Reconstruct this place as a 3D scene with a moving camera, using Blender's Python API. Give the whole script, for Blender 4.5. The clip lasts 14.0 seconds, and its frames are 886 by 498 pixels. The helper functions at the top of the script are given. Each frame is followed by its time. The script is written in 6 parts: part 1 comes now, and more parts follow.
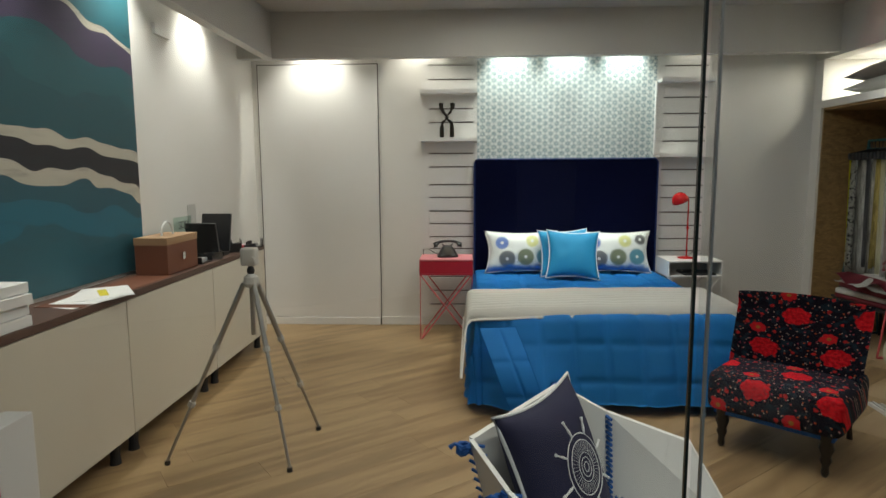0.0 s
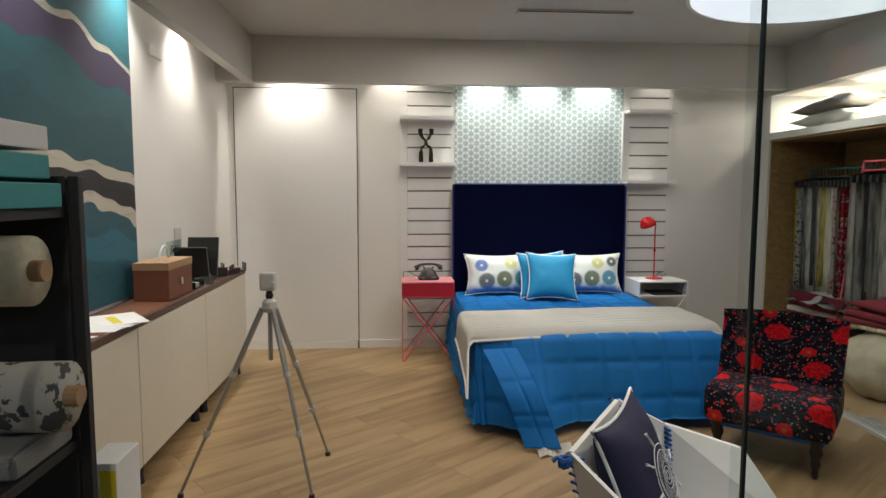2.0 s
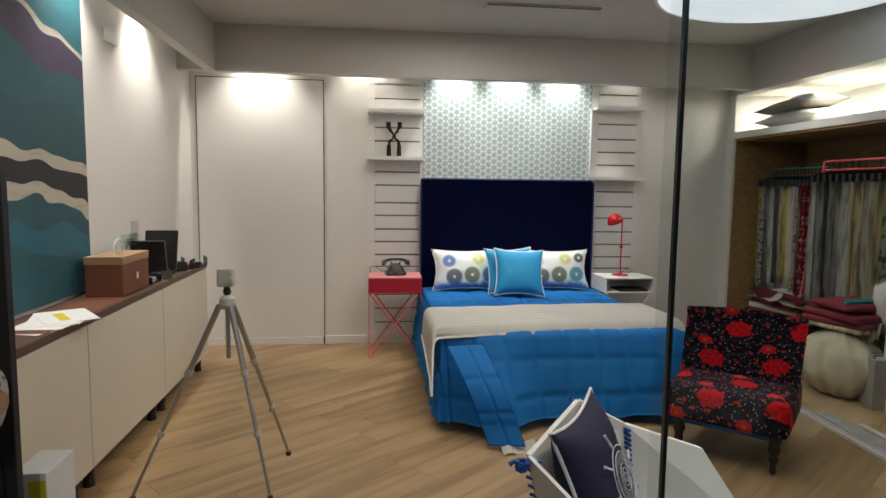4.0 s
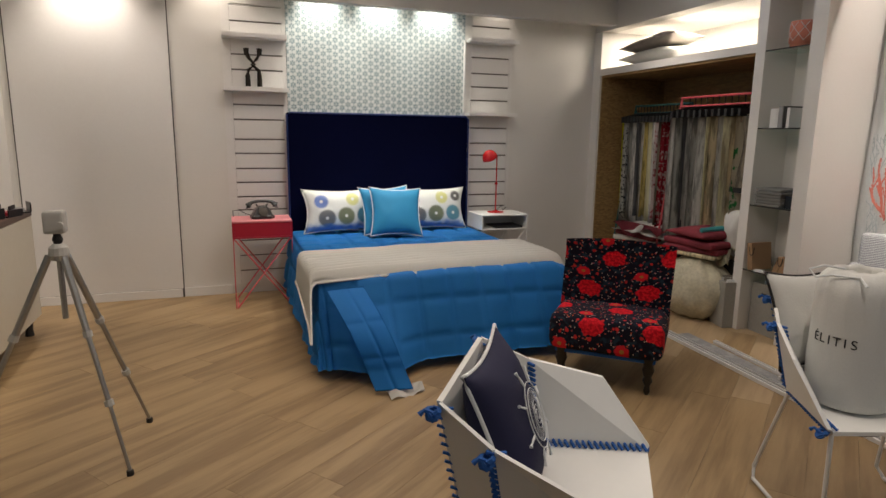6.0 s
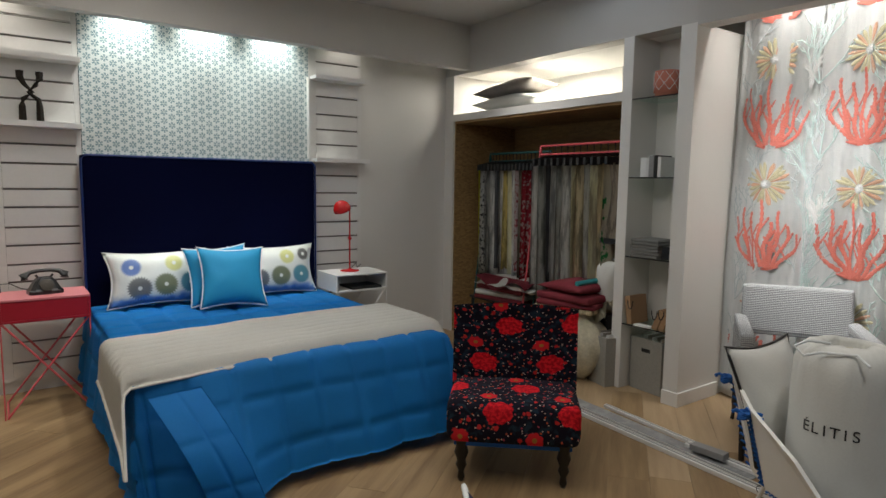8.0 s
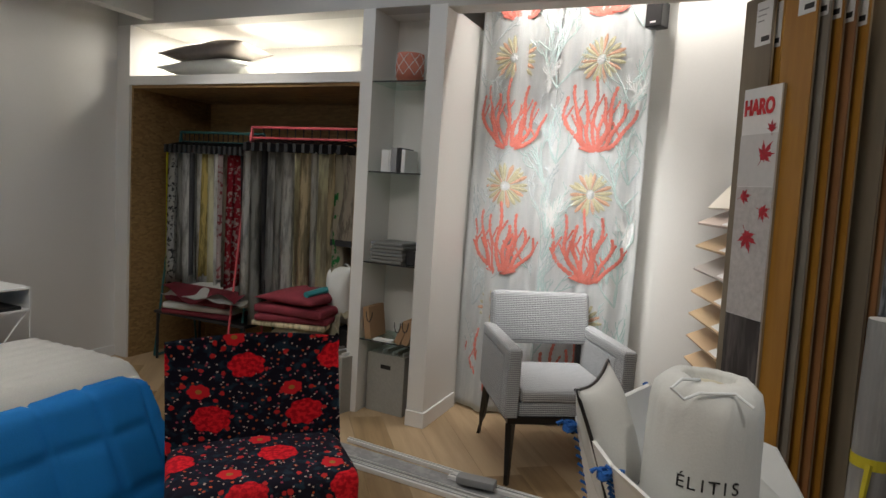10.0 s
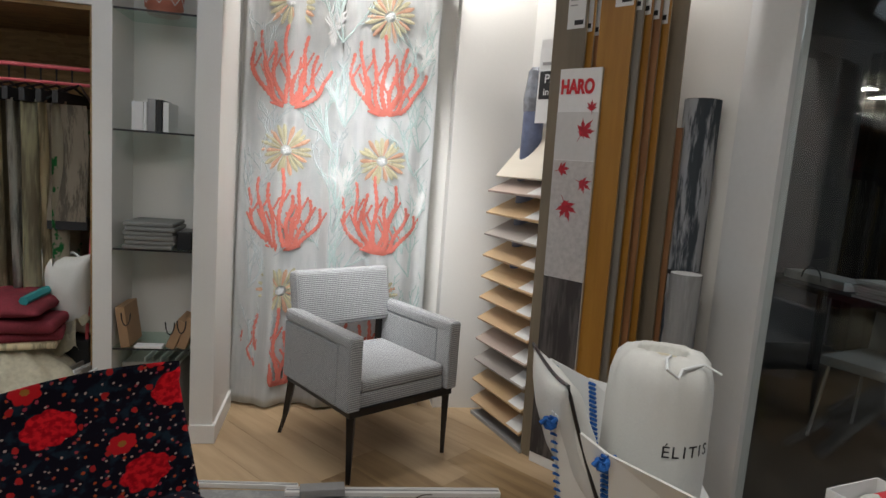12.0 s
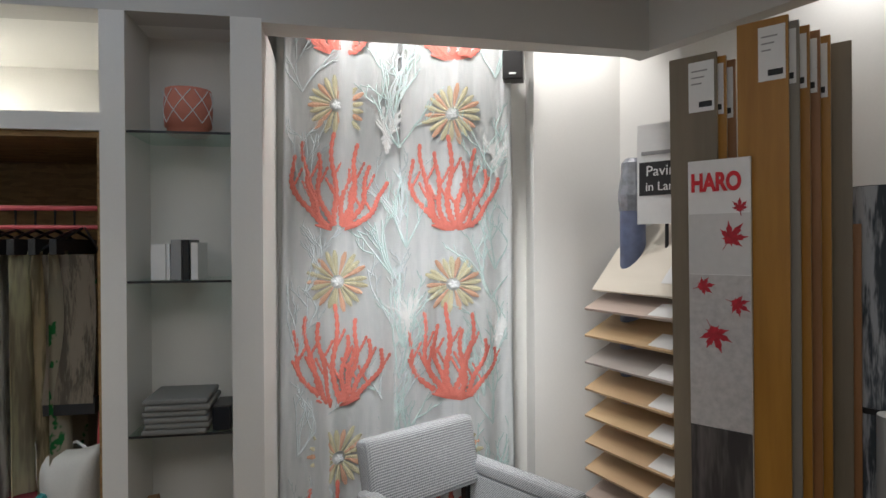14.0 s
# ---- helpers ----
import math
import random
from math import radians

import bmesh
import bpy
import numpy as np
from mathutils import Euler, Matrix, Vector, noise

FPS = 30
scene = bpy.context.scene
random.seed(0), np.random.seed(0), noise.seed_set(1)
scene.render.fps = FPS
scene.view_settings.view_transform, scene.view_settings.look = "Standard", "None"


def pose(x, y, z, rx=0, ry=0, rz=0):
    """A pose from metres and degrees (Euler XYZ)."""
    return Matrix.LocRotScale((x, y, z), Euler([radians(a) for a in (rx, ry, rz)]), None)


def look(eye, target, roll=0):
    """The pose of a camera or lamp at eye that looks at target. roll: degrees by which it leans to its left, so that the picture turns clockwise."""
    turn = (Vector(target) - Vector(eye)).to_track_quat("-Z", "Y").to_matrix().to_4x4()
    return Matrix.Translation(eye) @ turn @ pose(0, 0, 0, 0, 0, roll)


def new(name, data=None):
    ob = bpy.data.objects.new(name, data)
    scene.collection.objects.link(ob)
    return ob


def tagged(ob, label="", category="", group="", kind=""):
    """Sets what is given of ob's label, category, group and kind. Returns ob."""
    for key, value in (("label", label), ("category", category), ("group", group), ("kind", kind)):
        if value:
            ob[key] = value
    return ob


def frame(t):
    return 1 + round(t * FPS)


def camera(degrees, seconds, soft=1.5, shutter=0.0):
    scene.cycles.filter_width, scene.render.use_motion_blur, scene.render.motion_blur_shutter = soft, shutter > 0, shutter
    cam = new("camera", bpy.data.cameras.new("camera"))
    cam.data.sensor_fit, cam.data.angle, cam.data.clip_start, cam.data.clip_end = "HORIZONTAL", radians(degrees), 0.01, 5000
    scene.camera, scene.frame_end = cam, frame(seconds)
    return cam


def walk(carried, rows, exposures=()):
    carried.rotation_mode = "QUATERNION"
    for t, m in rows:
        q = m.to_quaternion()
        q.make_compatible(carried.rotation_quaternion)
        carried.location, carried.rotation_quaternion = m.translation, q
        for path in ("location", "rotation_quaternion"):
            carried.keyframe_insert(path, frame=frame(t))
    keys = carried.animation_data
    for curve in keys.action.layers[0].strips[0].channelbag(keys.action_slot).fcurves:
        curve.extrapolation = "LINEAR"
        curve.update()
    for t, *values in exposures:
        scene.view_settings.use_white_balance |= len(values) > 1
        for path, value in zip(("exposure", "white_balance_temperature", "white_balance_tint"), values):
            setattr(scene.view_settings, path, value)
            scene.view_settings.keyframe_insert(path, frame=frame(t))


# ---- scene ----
cam = camera(71.7, 14.0)
PATH = [
    (0, (0.166, 0.038, 1.413), (0.081, 2.021, 1.166), -0.3),
    (0.5, (-0.04, 0.033, 1.399), (-0.056, 2.019, 1.162), -0.4),
    (1, (-0.186, -0.006, 1.402), (-0.052, 1.977, 1.173), -0.6),
    (1.5, (-0.25, -0.042, 1.427), (-0.105, 1.944, 1.24), -0.1),
    (2, (-0.271, -0.037, 1.43), (-0.13, 1.95, 1.254), 0.1),
    (2.2, (-0.276, -0.037, 1.432), (-0.138, 1.95, 1.256), 0.2),
    (4.3, (-0.199, 0.015, 1.437), (0.087, 1.981, 1.239), 1.1),
    (4.5, (-0.172, 0.019, 1.431), (0.217, 1.967, 1.233), 0.8),
    (5, (-0.203, 0.046, 1.417), (0.431, 1.935, 1.191), 0.6),
    (5.5, (-0.247, 0.094, 1.388), (0.399, 1.965, 1.101), 0.6),
    (6, (-0.26, 0.235, 1.366), (0.39, 2.091, 0.999), 0.8),
    (6.5, (-0.285, 0.372, 1.363), (0.403, 2.221, 1.035), 0.7),
    (7, (-0.287, 0.586, 1.346), (0.455, 2.424, 1.076), 1.0),
    (7.5, (-0.284, 0.805, 1.368), (0.735, 2.511, 1.14), 0.8),
    (7.7, (-0.26, 0.874, 1.376), (0.815, 2.546, 1.158), 0.7),
    (9.8, (0.059, 1.615, 1.347), (1.845, 2.494, 1.152), 3.8),
    (10, (0.102, 1.72, 1.357), (1.925, 2.519, 1.166), 3.7),
    (10.5, (0.165, 1.912, 1.33), (2.116, 2.284, 1.099), 3.7),
    (11, (0.156, 2.144, 1.316), (2.134, 2.092, 1.026), 4.0),
    (11.5, (0.194, 2.358, 1.327), (2.159, 2.102, 1.052), 4.7),
    (12, (0.279, 2.598, 1.382), (2.231, 2.252, 1.116), 4.3),
    (12.5, (0.348, 2.854, 1.498), (2.265, 2.31, 1.338), 3.4),
    (13, (0.472, 3.034, 1.604), (2.375, 2.432, 1.488), 1.4),
    (13.5, (0.701, 3.005, 1.657), (2.654, 2.581, 1.591), -0.1),
    (14, (0.967, 2.875, 1.558), (2.938, 2.535, 1.544), -0.3),
]
walk(cam, [(t, look(eye, target, roll)) for t, eye, target, roll in PATH],
     [(0, 0.2, 6900, 9), (4.5, 0.08, 7000, 11), (6.0, -0.05, 7400, 16), (7.5, -0.22, 6700, 9), (10, -0.1, 6700, 10), (12, 0.0, 6500, 10), (13, -0.1, 6500, 10), (14, -0.32, 6400, 10)])

# ---- world ----
world = bpy.data.worlds.new("world")
scene.world = world
world.use_nodes = True
world.node_tree.nodes["Background"].inputs[0].default_value = (0.05, 0.055, 0.07, 1)
world.node_tree.nodes["Background"].inputs[1].default_value = 0.3


def area(name, loc, size, power, color=(1, 0.93, 0.84), target=None, spread=180):
    d = bpy.data.lights.new(name, "AREA")
    d.shape, d.size, d.energy, d.color, d.spread = "DISK", size, power, color, radians(spread)
    ob = new(name, d)
    ob.matrix_world = look(loc, target or (loc[0], loc[1] + 0.001, loc[2] - 1))
    return ob


def spot(name, loc, target, power, angle=70, color=(1, 0.96, 0.9), blend=0.8, size=0.03):
    d = bpy.data.lights.new(name, "SPOT")
    d.energy, d.color, d.spot_size, d.spot_blend, d.shadow_soft_size = power, color, radians(angle), blend, size
    ob = new(name, d)
    ob.matrix_world = look(loc, target)
    return ob


for sx in (0.52, 1.02, 1.52):
    spot("wallpaper_spot", (sx, 5.50, 2.72), (sx, 5.64, 1.6), 58, 74, (0.93, 1.0, 0.97), 0.9)
spot("door_spot", (-1.2, 5.45, 2.72), (-1.2, 5.63, 0.7), 52, 100, (1, 0.97, 0.93), 0.9)
spot("shelf_spot", (-0.35, 5.47, 2.72), (-0.2, 5.65, 1.4), 15, 96)
spot("shelf_spot", (2.15, 5.47, 2.72), (2.05, 5.65, 1.4), 5, 80)
for sy in (2.4, 3.45, 4.45):
    spot("left_wall_spot", (-1.62, sy, 2.72), (-1.8, sy, 1.4), 50, 95, (1, 0.98, 0.96), 0.9)
for sy in (1.80, 2.22, 2.50, 2.80):
    spot("curtain_spot", (3.43, sy, 2.70), (3.64, sy, 0.5), 22, 110, (1, 0.98, 0.96), 0.9)
spot("corner_spot", (3.3, 1.62, 2.7), (3.5, 1.72, 0.8), 30, 125, (1, 0.98, 0.97), 0.9)
spot("corner_spot", (2.75, 1.12, 2.7), (2.85, 1.2, 0.6), 16, 130, (1, 0.98, 0.97), 0.9)
spot("bed_spot", (1.0, 4.3, 2.72), (1.0, 4.6, 0.5), 72, 74, (0.97, 0.98, 1.0), 0.8)
spot("floor_spot", (-0.6, 4.2, 2.72), (-0.6, 4.2, 0), 50, 84, (1, 0.93, 0.82), 0.8)
spot("floor_spot", (-0.6, 2.2, 2.72), (-0.6, 2.4, 0), 26, 84, (1, 0.93, 0.82), 0.8)
# added fill from the room side to brighten the curtain; no fixture there
spot("curtain_fill", (2.45, 2.70, 2.72), (3.62, 2.48, 1.30), 330, 48, (0.98, 0.99, 1.0), 0.9, 0.22)
# unseen lamp added to brighten the white panel chairs
spot("floor_spot", (1.15, 1.1, 2.72), (0.95, 1.6, 0.3), 46, 72)
spot("chair_spot", (2.9, 2.75, 2.3), (3.15, 2.35, 0.4), 17, 75, (1, 0.95, 0.88), 0.6)
# added fill to lift the hanging cloths; no known lamp hangs here
spot("alcove_fill", (2.1, 4.5, 2.72), (3.5, 4.45, 0.9), 42, 62, (1, 0.97, 0.93), 0.8)
area("room_light", (0.9, 2.6, 2.7), 1.6, 20, (1, 0.97, 0.93))
area("room_light", (0.4, 4.2, 2.7), 1.2, 14, (1, 0.97, 0.93))
# unseen lamp added outside the glass to bring out the stand's rolls
spot("stand_fill", (-0.7, -0.9, 2.7), (-1.1, 0.95, 1.0), 30, 60)
area("shop_light", (2.0, -1.9, 2.7), 1.6, 26, (0.85, 0.92, 1.0))
area("alcove_light", (3.5, 4.6, 2.33), 0.25, 11.0, (1, 0.98, 0.9))
area("alcove_light", (3.5, 5.2, 2.33), 0.25, 6.0, (1, 0.98, 0.9))


# ---- materials ----
def mat(name, color, rough=0.5, metal=0.0, bump=0.0, scale=40.0, vary=0.06, big=2.0, alpha=None, sheen=0.0, spec=None, coat=0.0):
    """A surface with fine relief, and colour that varies at two scales."""
    m = bpy.data.materials.new(name)
    m.use_nodes = True
    nt = m.node_tree
    b = nt.nodes["Principled BSDF"]
    b.inputs["Roughness"].default_value, b.inputs["Metallic"].default_value = rough, metal
    if sheen:
        b.inputs["Sheen Weight"].default_value = sheen
    if coat:
        b.inputs["Coat Weight"].default_value = coat
    if spec is not None:
        b.inputs["Specular IOR Level"].default_value = spec
    tc = nt.nodes.new("ShaderNodeTexCoord")
    n1, n2 = nt.nodes.new("ShaderNodeTexNoise"), nt.nodes.new("ShaderNodeTexNoise")
    n1.inputs["Scale"].default_value, n2.inputs["Scale"].default_value = scale, big
    n1.inputs["Detail"].default_value = 4
    for n in (n1, n2):
        nt.links.new(tc.outputs["Object"], n.inputs["Vector"])
    add = nt.nodes.new("ShaderNodeMath")
    add.operation = "ADD"
    nt.links.new(n1.outputs["Fac"], add.inputs[0])
    nt.links.new(n2.outputs["Fac"], add.inputs[1])
    mr = nt.nodes.new("ShaderNodeMapRange")
    mr.inputs[1].default_value, mr.inputs[2].default_value = 0.6, 1.4
    mr.inputs[3].default_value, mr.inputs[4].default_value = 1 - vary, 1 + vary
    nt.links.new(add.outputs[0], mr.inputs[0])
    mul = nt.nodes.new("ShaderNodeVectorMath")
    mul.operation = "SCALE"
    mul.inputs[0].default_value = color[:3]
    nt.links.new(mr.outputs[0], mul.inputs["Scale"])
    nt.links.new(mul.outputs[0], b.inputs["Base Color"])
    if bump:
        bp = nt.nodes.new("ShaderNodeBump")
        bp.inputs["Strength"].default_value, bp.inputs["Distance"].default_value = bump, 0.002
        nt.links.new(n1.outputs["Fac"], bp.inputs["Height"])
        nt.links.new(bp.outputs[0], b.inputs["Normal"])
    return m


class Nodes:
    """Short ways to write a node tree."""

    def __init__(self, m):
        self.nt = m.node_tree
        self.bsdf = self.nt.nodes["Principled BSDF"]

    def node(self, kind, **ins):
        n = self.nt.nodes.new(kind)
        return n

    def put(self, sock, v):
        if hasattr(v, "links"):
            self.nt.links.new(v, sock)
        else:
            sock.default_value = v

    def math(self, op, a, b=0.0, clamp=False):
        n = self.nt.nodes.new("ShaderNodeMath")
        n.operation, n.use_clamp = op, clamp
        self.put(n.inputs[0], a)
        self.put(n.inputs[1], b)
        return n.outputs[0]

    def mix(self, f, a, b):
        n = self.nt.nodes.new("ShaderNodeMix")
        n.data_type = "RGBA"
        self.put(n.inputs[0], f)
        for s, v in ((n.inputs[6], a), (n.inputs[7], b)):
            self.put(s, v if hasattr(v, "links") else (*v[:3], 1))
        return n.outputs[2]

    def coords(self, which="Object"):
        tc = self.nt.nodes.new("ShaderNodeTexCoord")
        sp = self.nt.nodes.new("ShaderNodeSeparateXYZ")
        self.nt.links.new(tc.outputs[which], sp.inputs[0])
        return tc.outputs[which], sp.outputs[0], sp.outputs[1], sp.outputs[2]

    def noise(self, vec, scale, detail=3.0, rough=0.5):
        n = self.nt.nodes.new("ShaderNodeTexNoise")
        n.inputs["Scale"].default_value, n.inputs["Detail"].default_value, n.inputs["Roughness"].default_value = scale, detail, rough
        self.nt.links.new(vec, n.inputs["Vector"])
        return n.outputs["Fac"]

    def scaled(self, vec, s):
        n = self.nt.nodes.new("ShaderNodeMapping")
        n.inputs["Scale"].default_value = s
        self.nt.links.new(vec, n.inputs["Vector"])
        return n.outputs[0]

    def step(self, v, lo, hi):
        n = self.nt.nodes.new("ShaderNodeMapRange")
        n.interpolation_type = "SMOOTHSTEP"
        self.put(n.inputs[0], v)
        n.inputs[1].default_value, n.inputs[2].default_value = lo, hi
        return n.outputs[0]

    def color(self, c):
        self.put(self.bsdf.inputs["Base Color"], c)

    def bump(self, h, strength=0.3, dist=0.002):
        bp = self.nt.nodes.new("ShaderNodeBump")
        bp.inputs["Strength"].default_value, bp.inputs["Distance"].default_value = strength, dist
        self.put(bp.inputs["Height"], h)
        self.nt.links.new(bp.outputs[0], self.bsdf.inputs["Normal"])


def blank(name, rough=0.5, metal=0.0):
    m = bpy.data.materials.new(name)
    m.use_nodes = True
    b = m.node_tree.nodes["Principled BSDF"]
    b.inputs["Roughness"].default_value, b.inputs["Metallic"].default_value = rough, metal
    return m, Nodes(m)


def wood(name, light, dark, axis=0, rough=0.4, ring=14.0, random_shift=True):
    """Wood grain along one axis."""
    m, n = blank(name, rough)
    vec, x, y, z = n.coords()
    s = [9.0, 9.0, 9.0]
    s[axis] = 0.8
    stretched = n.scaled(vec, s)
    if random_shift:
        oi = n.nt.nodes.new("ShaderNodeObjectInfo")
        ad = n.nt.nodes.new("ShaderNodeVectorMath")
        ad.operation = "ADD"
        n.nt.links.new(stretched, ad.inputs[0])
        sc = n.math("MULTIPLY", oi.outputs["Random"], 37.0)
        n.nt.links.new(sc, ad.inputs[1])
        stretched = ad.outputs[0]
    g1 = n.noise(stretched, 1.1, 5, 0.6)
    g2 = n.noise(stretched, ring, 3, 0.6)
    f = n.math("ADD", n.math("MULTIPLY", n.step(g1, 0.38, 0.66), 0.75), n.math("MULTIPLY", g2, 0.35), True)
    c = n.mix(f, light, dark)
    if random_shift:
        f2 = n.math("MULTIPLY", oi.outputs["Random"], 0.22)
        c = n.mix(f2, c, [v * 0.72 for v in light])
    n.color(c)
    n.bump(g2, 0.12)
    return m


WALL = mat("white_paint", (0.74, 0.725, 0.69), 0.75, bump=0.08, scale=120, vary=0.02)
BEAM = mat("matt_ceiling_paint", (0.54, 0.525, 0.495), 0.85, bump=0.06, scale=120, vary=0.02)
TRIM = mat("satin_white_paint", (0.78, 0.77, 0.75), 0.4, bump=0.05, scale=60, vary=0.02)
SLAT = mat("white_slat_paint", (0.76, 0.745, 0.72), 0.5, bump=0.1, scale=60, vary=0.03)
DARK = mat("dark_gap", (0.06, 0.055, 0.05), 0.8)
SLOT_SHADE = mat("slot_shade", (0.20, 0.18, 0.17), 0.8)
# blue piping, brightened: the sheen on the velvet's edges is painted in
PIPENAVY = mat("navy_sheen_piping", (0.004, 0.022, 0.13), 0.45, bump=0.2, scale=200, vary=0.1)
CRIMSONC = mat("crimson_quilting", (0.20, 0.022, 0.035), 0.85, bump=0.5, scale=120, vary=0.3, big=14)
CREAM = mat("cream_lacquer", (0.62, 0.58, 0.49), 0.35, bump=0.02, scale=20, vary=0.03)
BROWNTOP = mat("brown_leather_top", (0.10, 0.055, 0.04), 0.45, bump=0.2, scale=150, vary=0.15)
BLACK = mat("black_plastic", (0.012, 0.012, 0.013), 0.3, vary=0.1)
BLACKM = mat("matt_black", (0.015, 0.015, 0.016), 0.6, vary=0.2, bump=0.1)
WHITEP = mat("white_paper", (0.75, 0.75, 0.74), 0.7, vary=0.04)
GREYP = mat("grey_print", (0.3, 0.3, 0.3), 0.7)
ALU = mat("brushed_aluminium", (0.42, 0.41, 0.39), 0.38, metal=0.85, scale=90, vary=0.08)
GREYPL = mat("light_grey_plastic", (0.5, 0.49, 0.46), 0.45, vary=0.05)
NAVY = mat("navy_velvet", (0.0006, 0.0020, 0.020), 0.75, bump=0.25, scale=300, vary=0.25, big=1.4, spec=0.05, sheen=0.04)
NAVYC = mat("navy_cotton", (0.010, 0.011, 0.045), 0.85, bump=0.4, scale=500, vary=0.15)
TURQ = mat("turquoise_cotton", (0.001, 0.235, 0.64), 0.75, bump=0.35, scale=260, vary=0.1, big=3)
TURQL = mat("turquoise_cushion_fabric", (0.003, 0.26, 0.50), 0.7, bump=0.35, scale=300, vary=0.08)
THROW = mat("quilted_offwhite_cotton", (0.70, 0.68, 0.63), 0.9, bump=0.5, scale=180, vary=0.08)
PIPING = mat("white_piping", (0.7, 0.72, 0.72), 0.8, bump=0.3, scale=300)
REDM = mat("red_lacquer", (0.62, 0.012, 0.015), 0.25, vary=0.05)
PINKM = mat("coral_pink_metal", (0.62, 0.10, 0.12), 0.45, vary=0.06)
PINKT = mat("pink_table_top", (0.66, 0.22, 0.24), 0.4, vary=0.04)
REDBOX = mat("crimson_drawer", (0.38, 0.012, 0.03), 0.4, vary=0.06)
BRONZE = mat("dark_bronze", (0.03, 0.024, 0.018), 0.4, metal=0.6, bump=0.4, scale=80, vary=0.3)
CHROME = mat("chrome", (0.75, 0.75, 0.76), 0.12, metal=1.0, vary=0.02)
LEG = mat("ebony_turned_wood", (0.008, 0.006, 0.005), 0.3, vary=0.2)
PERSPEX = mat("white_moulded_panel", (0.80, 0.80, 0.77), 0.35, bump=0.03, scale=30, vary=0.02)
ROPE = mat("blue_rope", (0.01, 0.10, 0.36), 0.8, bump=0.6, scale=250, vary=0.2)
BAG = mat("white_nonwoven_bag", (0.62, 0.62, 0.59), 0.85, bump=0.4, scale=160, vary=0.04)
CANVAS = mat("cream_pouf_fabric", (0.55, 0.51, 0.38), 0.9, bump=0.5, scale=50, vary=0.25, big=6)
FABRIC_GREY = mat("grey_cloth", (0.2, 0.2, 0.19), 0.9, bump=0.4, scale=200, vary=0.15)
KRAFT = mat("kraft_paper", (0.36, 0.22, 0.12), 0.7, bump=0.1, scale=100, vary=0.08)
LEAFRED = mat("dark_red_leaf_print", (0.42, 0.015, 0.03), 0.6, vary=0.35, scale=60, big=30)
SHOPBAG = mat("russet_card", (0.17, 0.06, 0.03), 0.55, bump=0.05, scale=60, vary=0.06)
CARD = mat("grey_cardboard", (0.32, 0.31, 0.28), 0.8, bump=0.15, scale=80, vary=0.12)
OUTFLOOR = mat("dark_shop_floor", (0.05, 0.045, 0.04), 0.35, bump=0.05, scale=20, vary=0.15)
OUTWALL = mat("dark_shop_wall", (0.10, 0.10, 0.105), 0.8, vary=0.08)
DRAPE = mat("charcoal_drape", (0.035, 0.036, 0.042), 0.9, bump=0.3, scale=200, vary=0.1)
BLIND = mat("grey_blind_fabric", (0.33, 0.33, 0.33), 0.85, bump=0.3, scale=400, vary=0.03)
FRAMEW = mat("grey_white_frame", (0.66, 0.66, 0.65), 0.45, vary=0.03)
TERRA = mat("terracotta", (0.55, 0.19, 0.13), 0.7, bump=0.2, scale=60, vary=0.1)
YELLOW = mat("yellow_tape", (0.65, 0.55, 0.03), 0.6)
TEALC = mat("teal_print", (0.03, 0.28, 0.29), 0.6)
REDP = mat("red_print", (0.6, 0.02, 0.03), 0.6)
BLUEP = mat("denim_blue_vinyl", (0.10, 0.12, 0.2), 0.4, bump=0.2, scale=30, vary=0.3, big=8)
FLOORW = wood("oak_laminate", (0.41, 0.28, 0.145), (0.21, 0.13, 0.062), 0, 0.42, 10)
# same oak, lightened: the bright light on these planks is put into the colour
FLOORLIT = wood("lit_oak_laminate", (0.50, 0.36, 0.215), (0.36, 0.25, 0.14), 0, 0.45, 10)
OAK = wood("honey_oak", (0.42, 0.205, 0.030), (0.29, 0.125, 0.016), 2, 0.4, 8)
GREIGE = wood("greige_oak", (0.22, 0.18, 0.125), (0.16, 0.13, 0.09), 2, 0.5, 8)
GREYO = wood("grey_oak", (0.30, 0.27, 0.23), (0.22, 0.2, 0.17), 2, 0.5, 8)
WALN = wood("russet_oak", (0.34, 0.16, 0.06), (0.22, 0.10, 0.04), 2, 0.45, 8)
EDGE = mat("fibreboard_edge", (0.34, 0.27, 0.18), 0.8, bump=0.2, scale=200, vary=0.1)


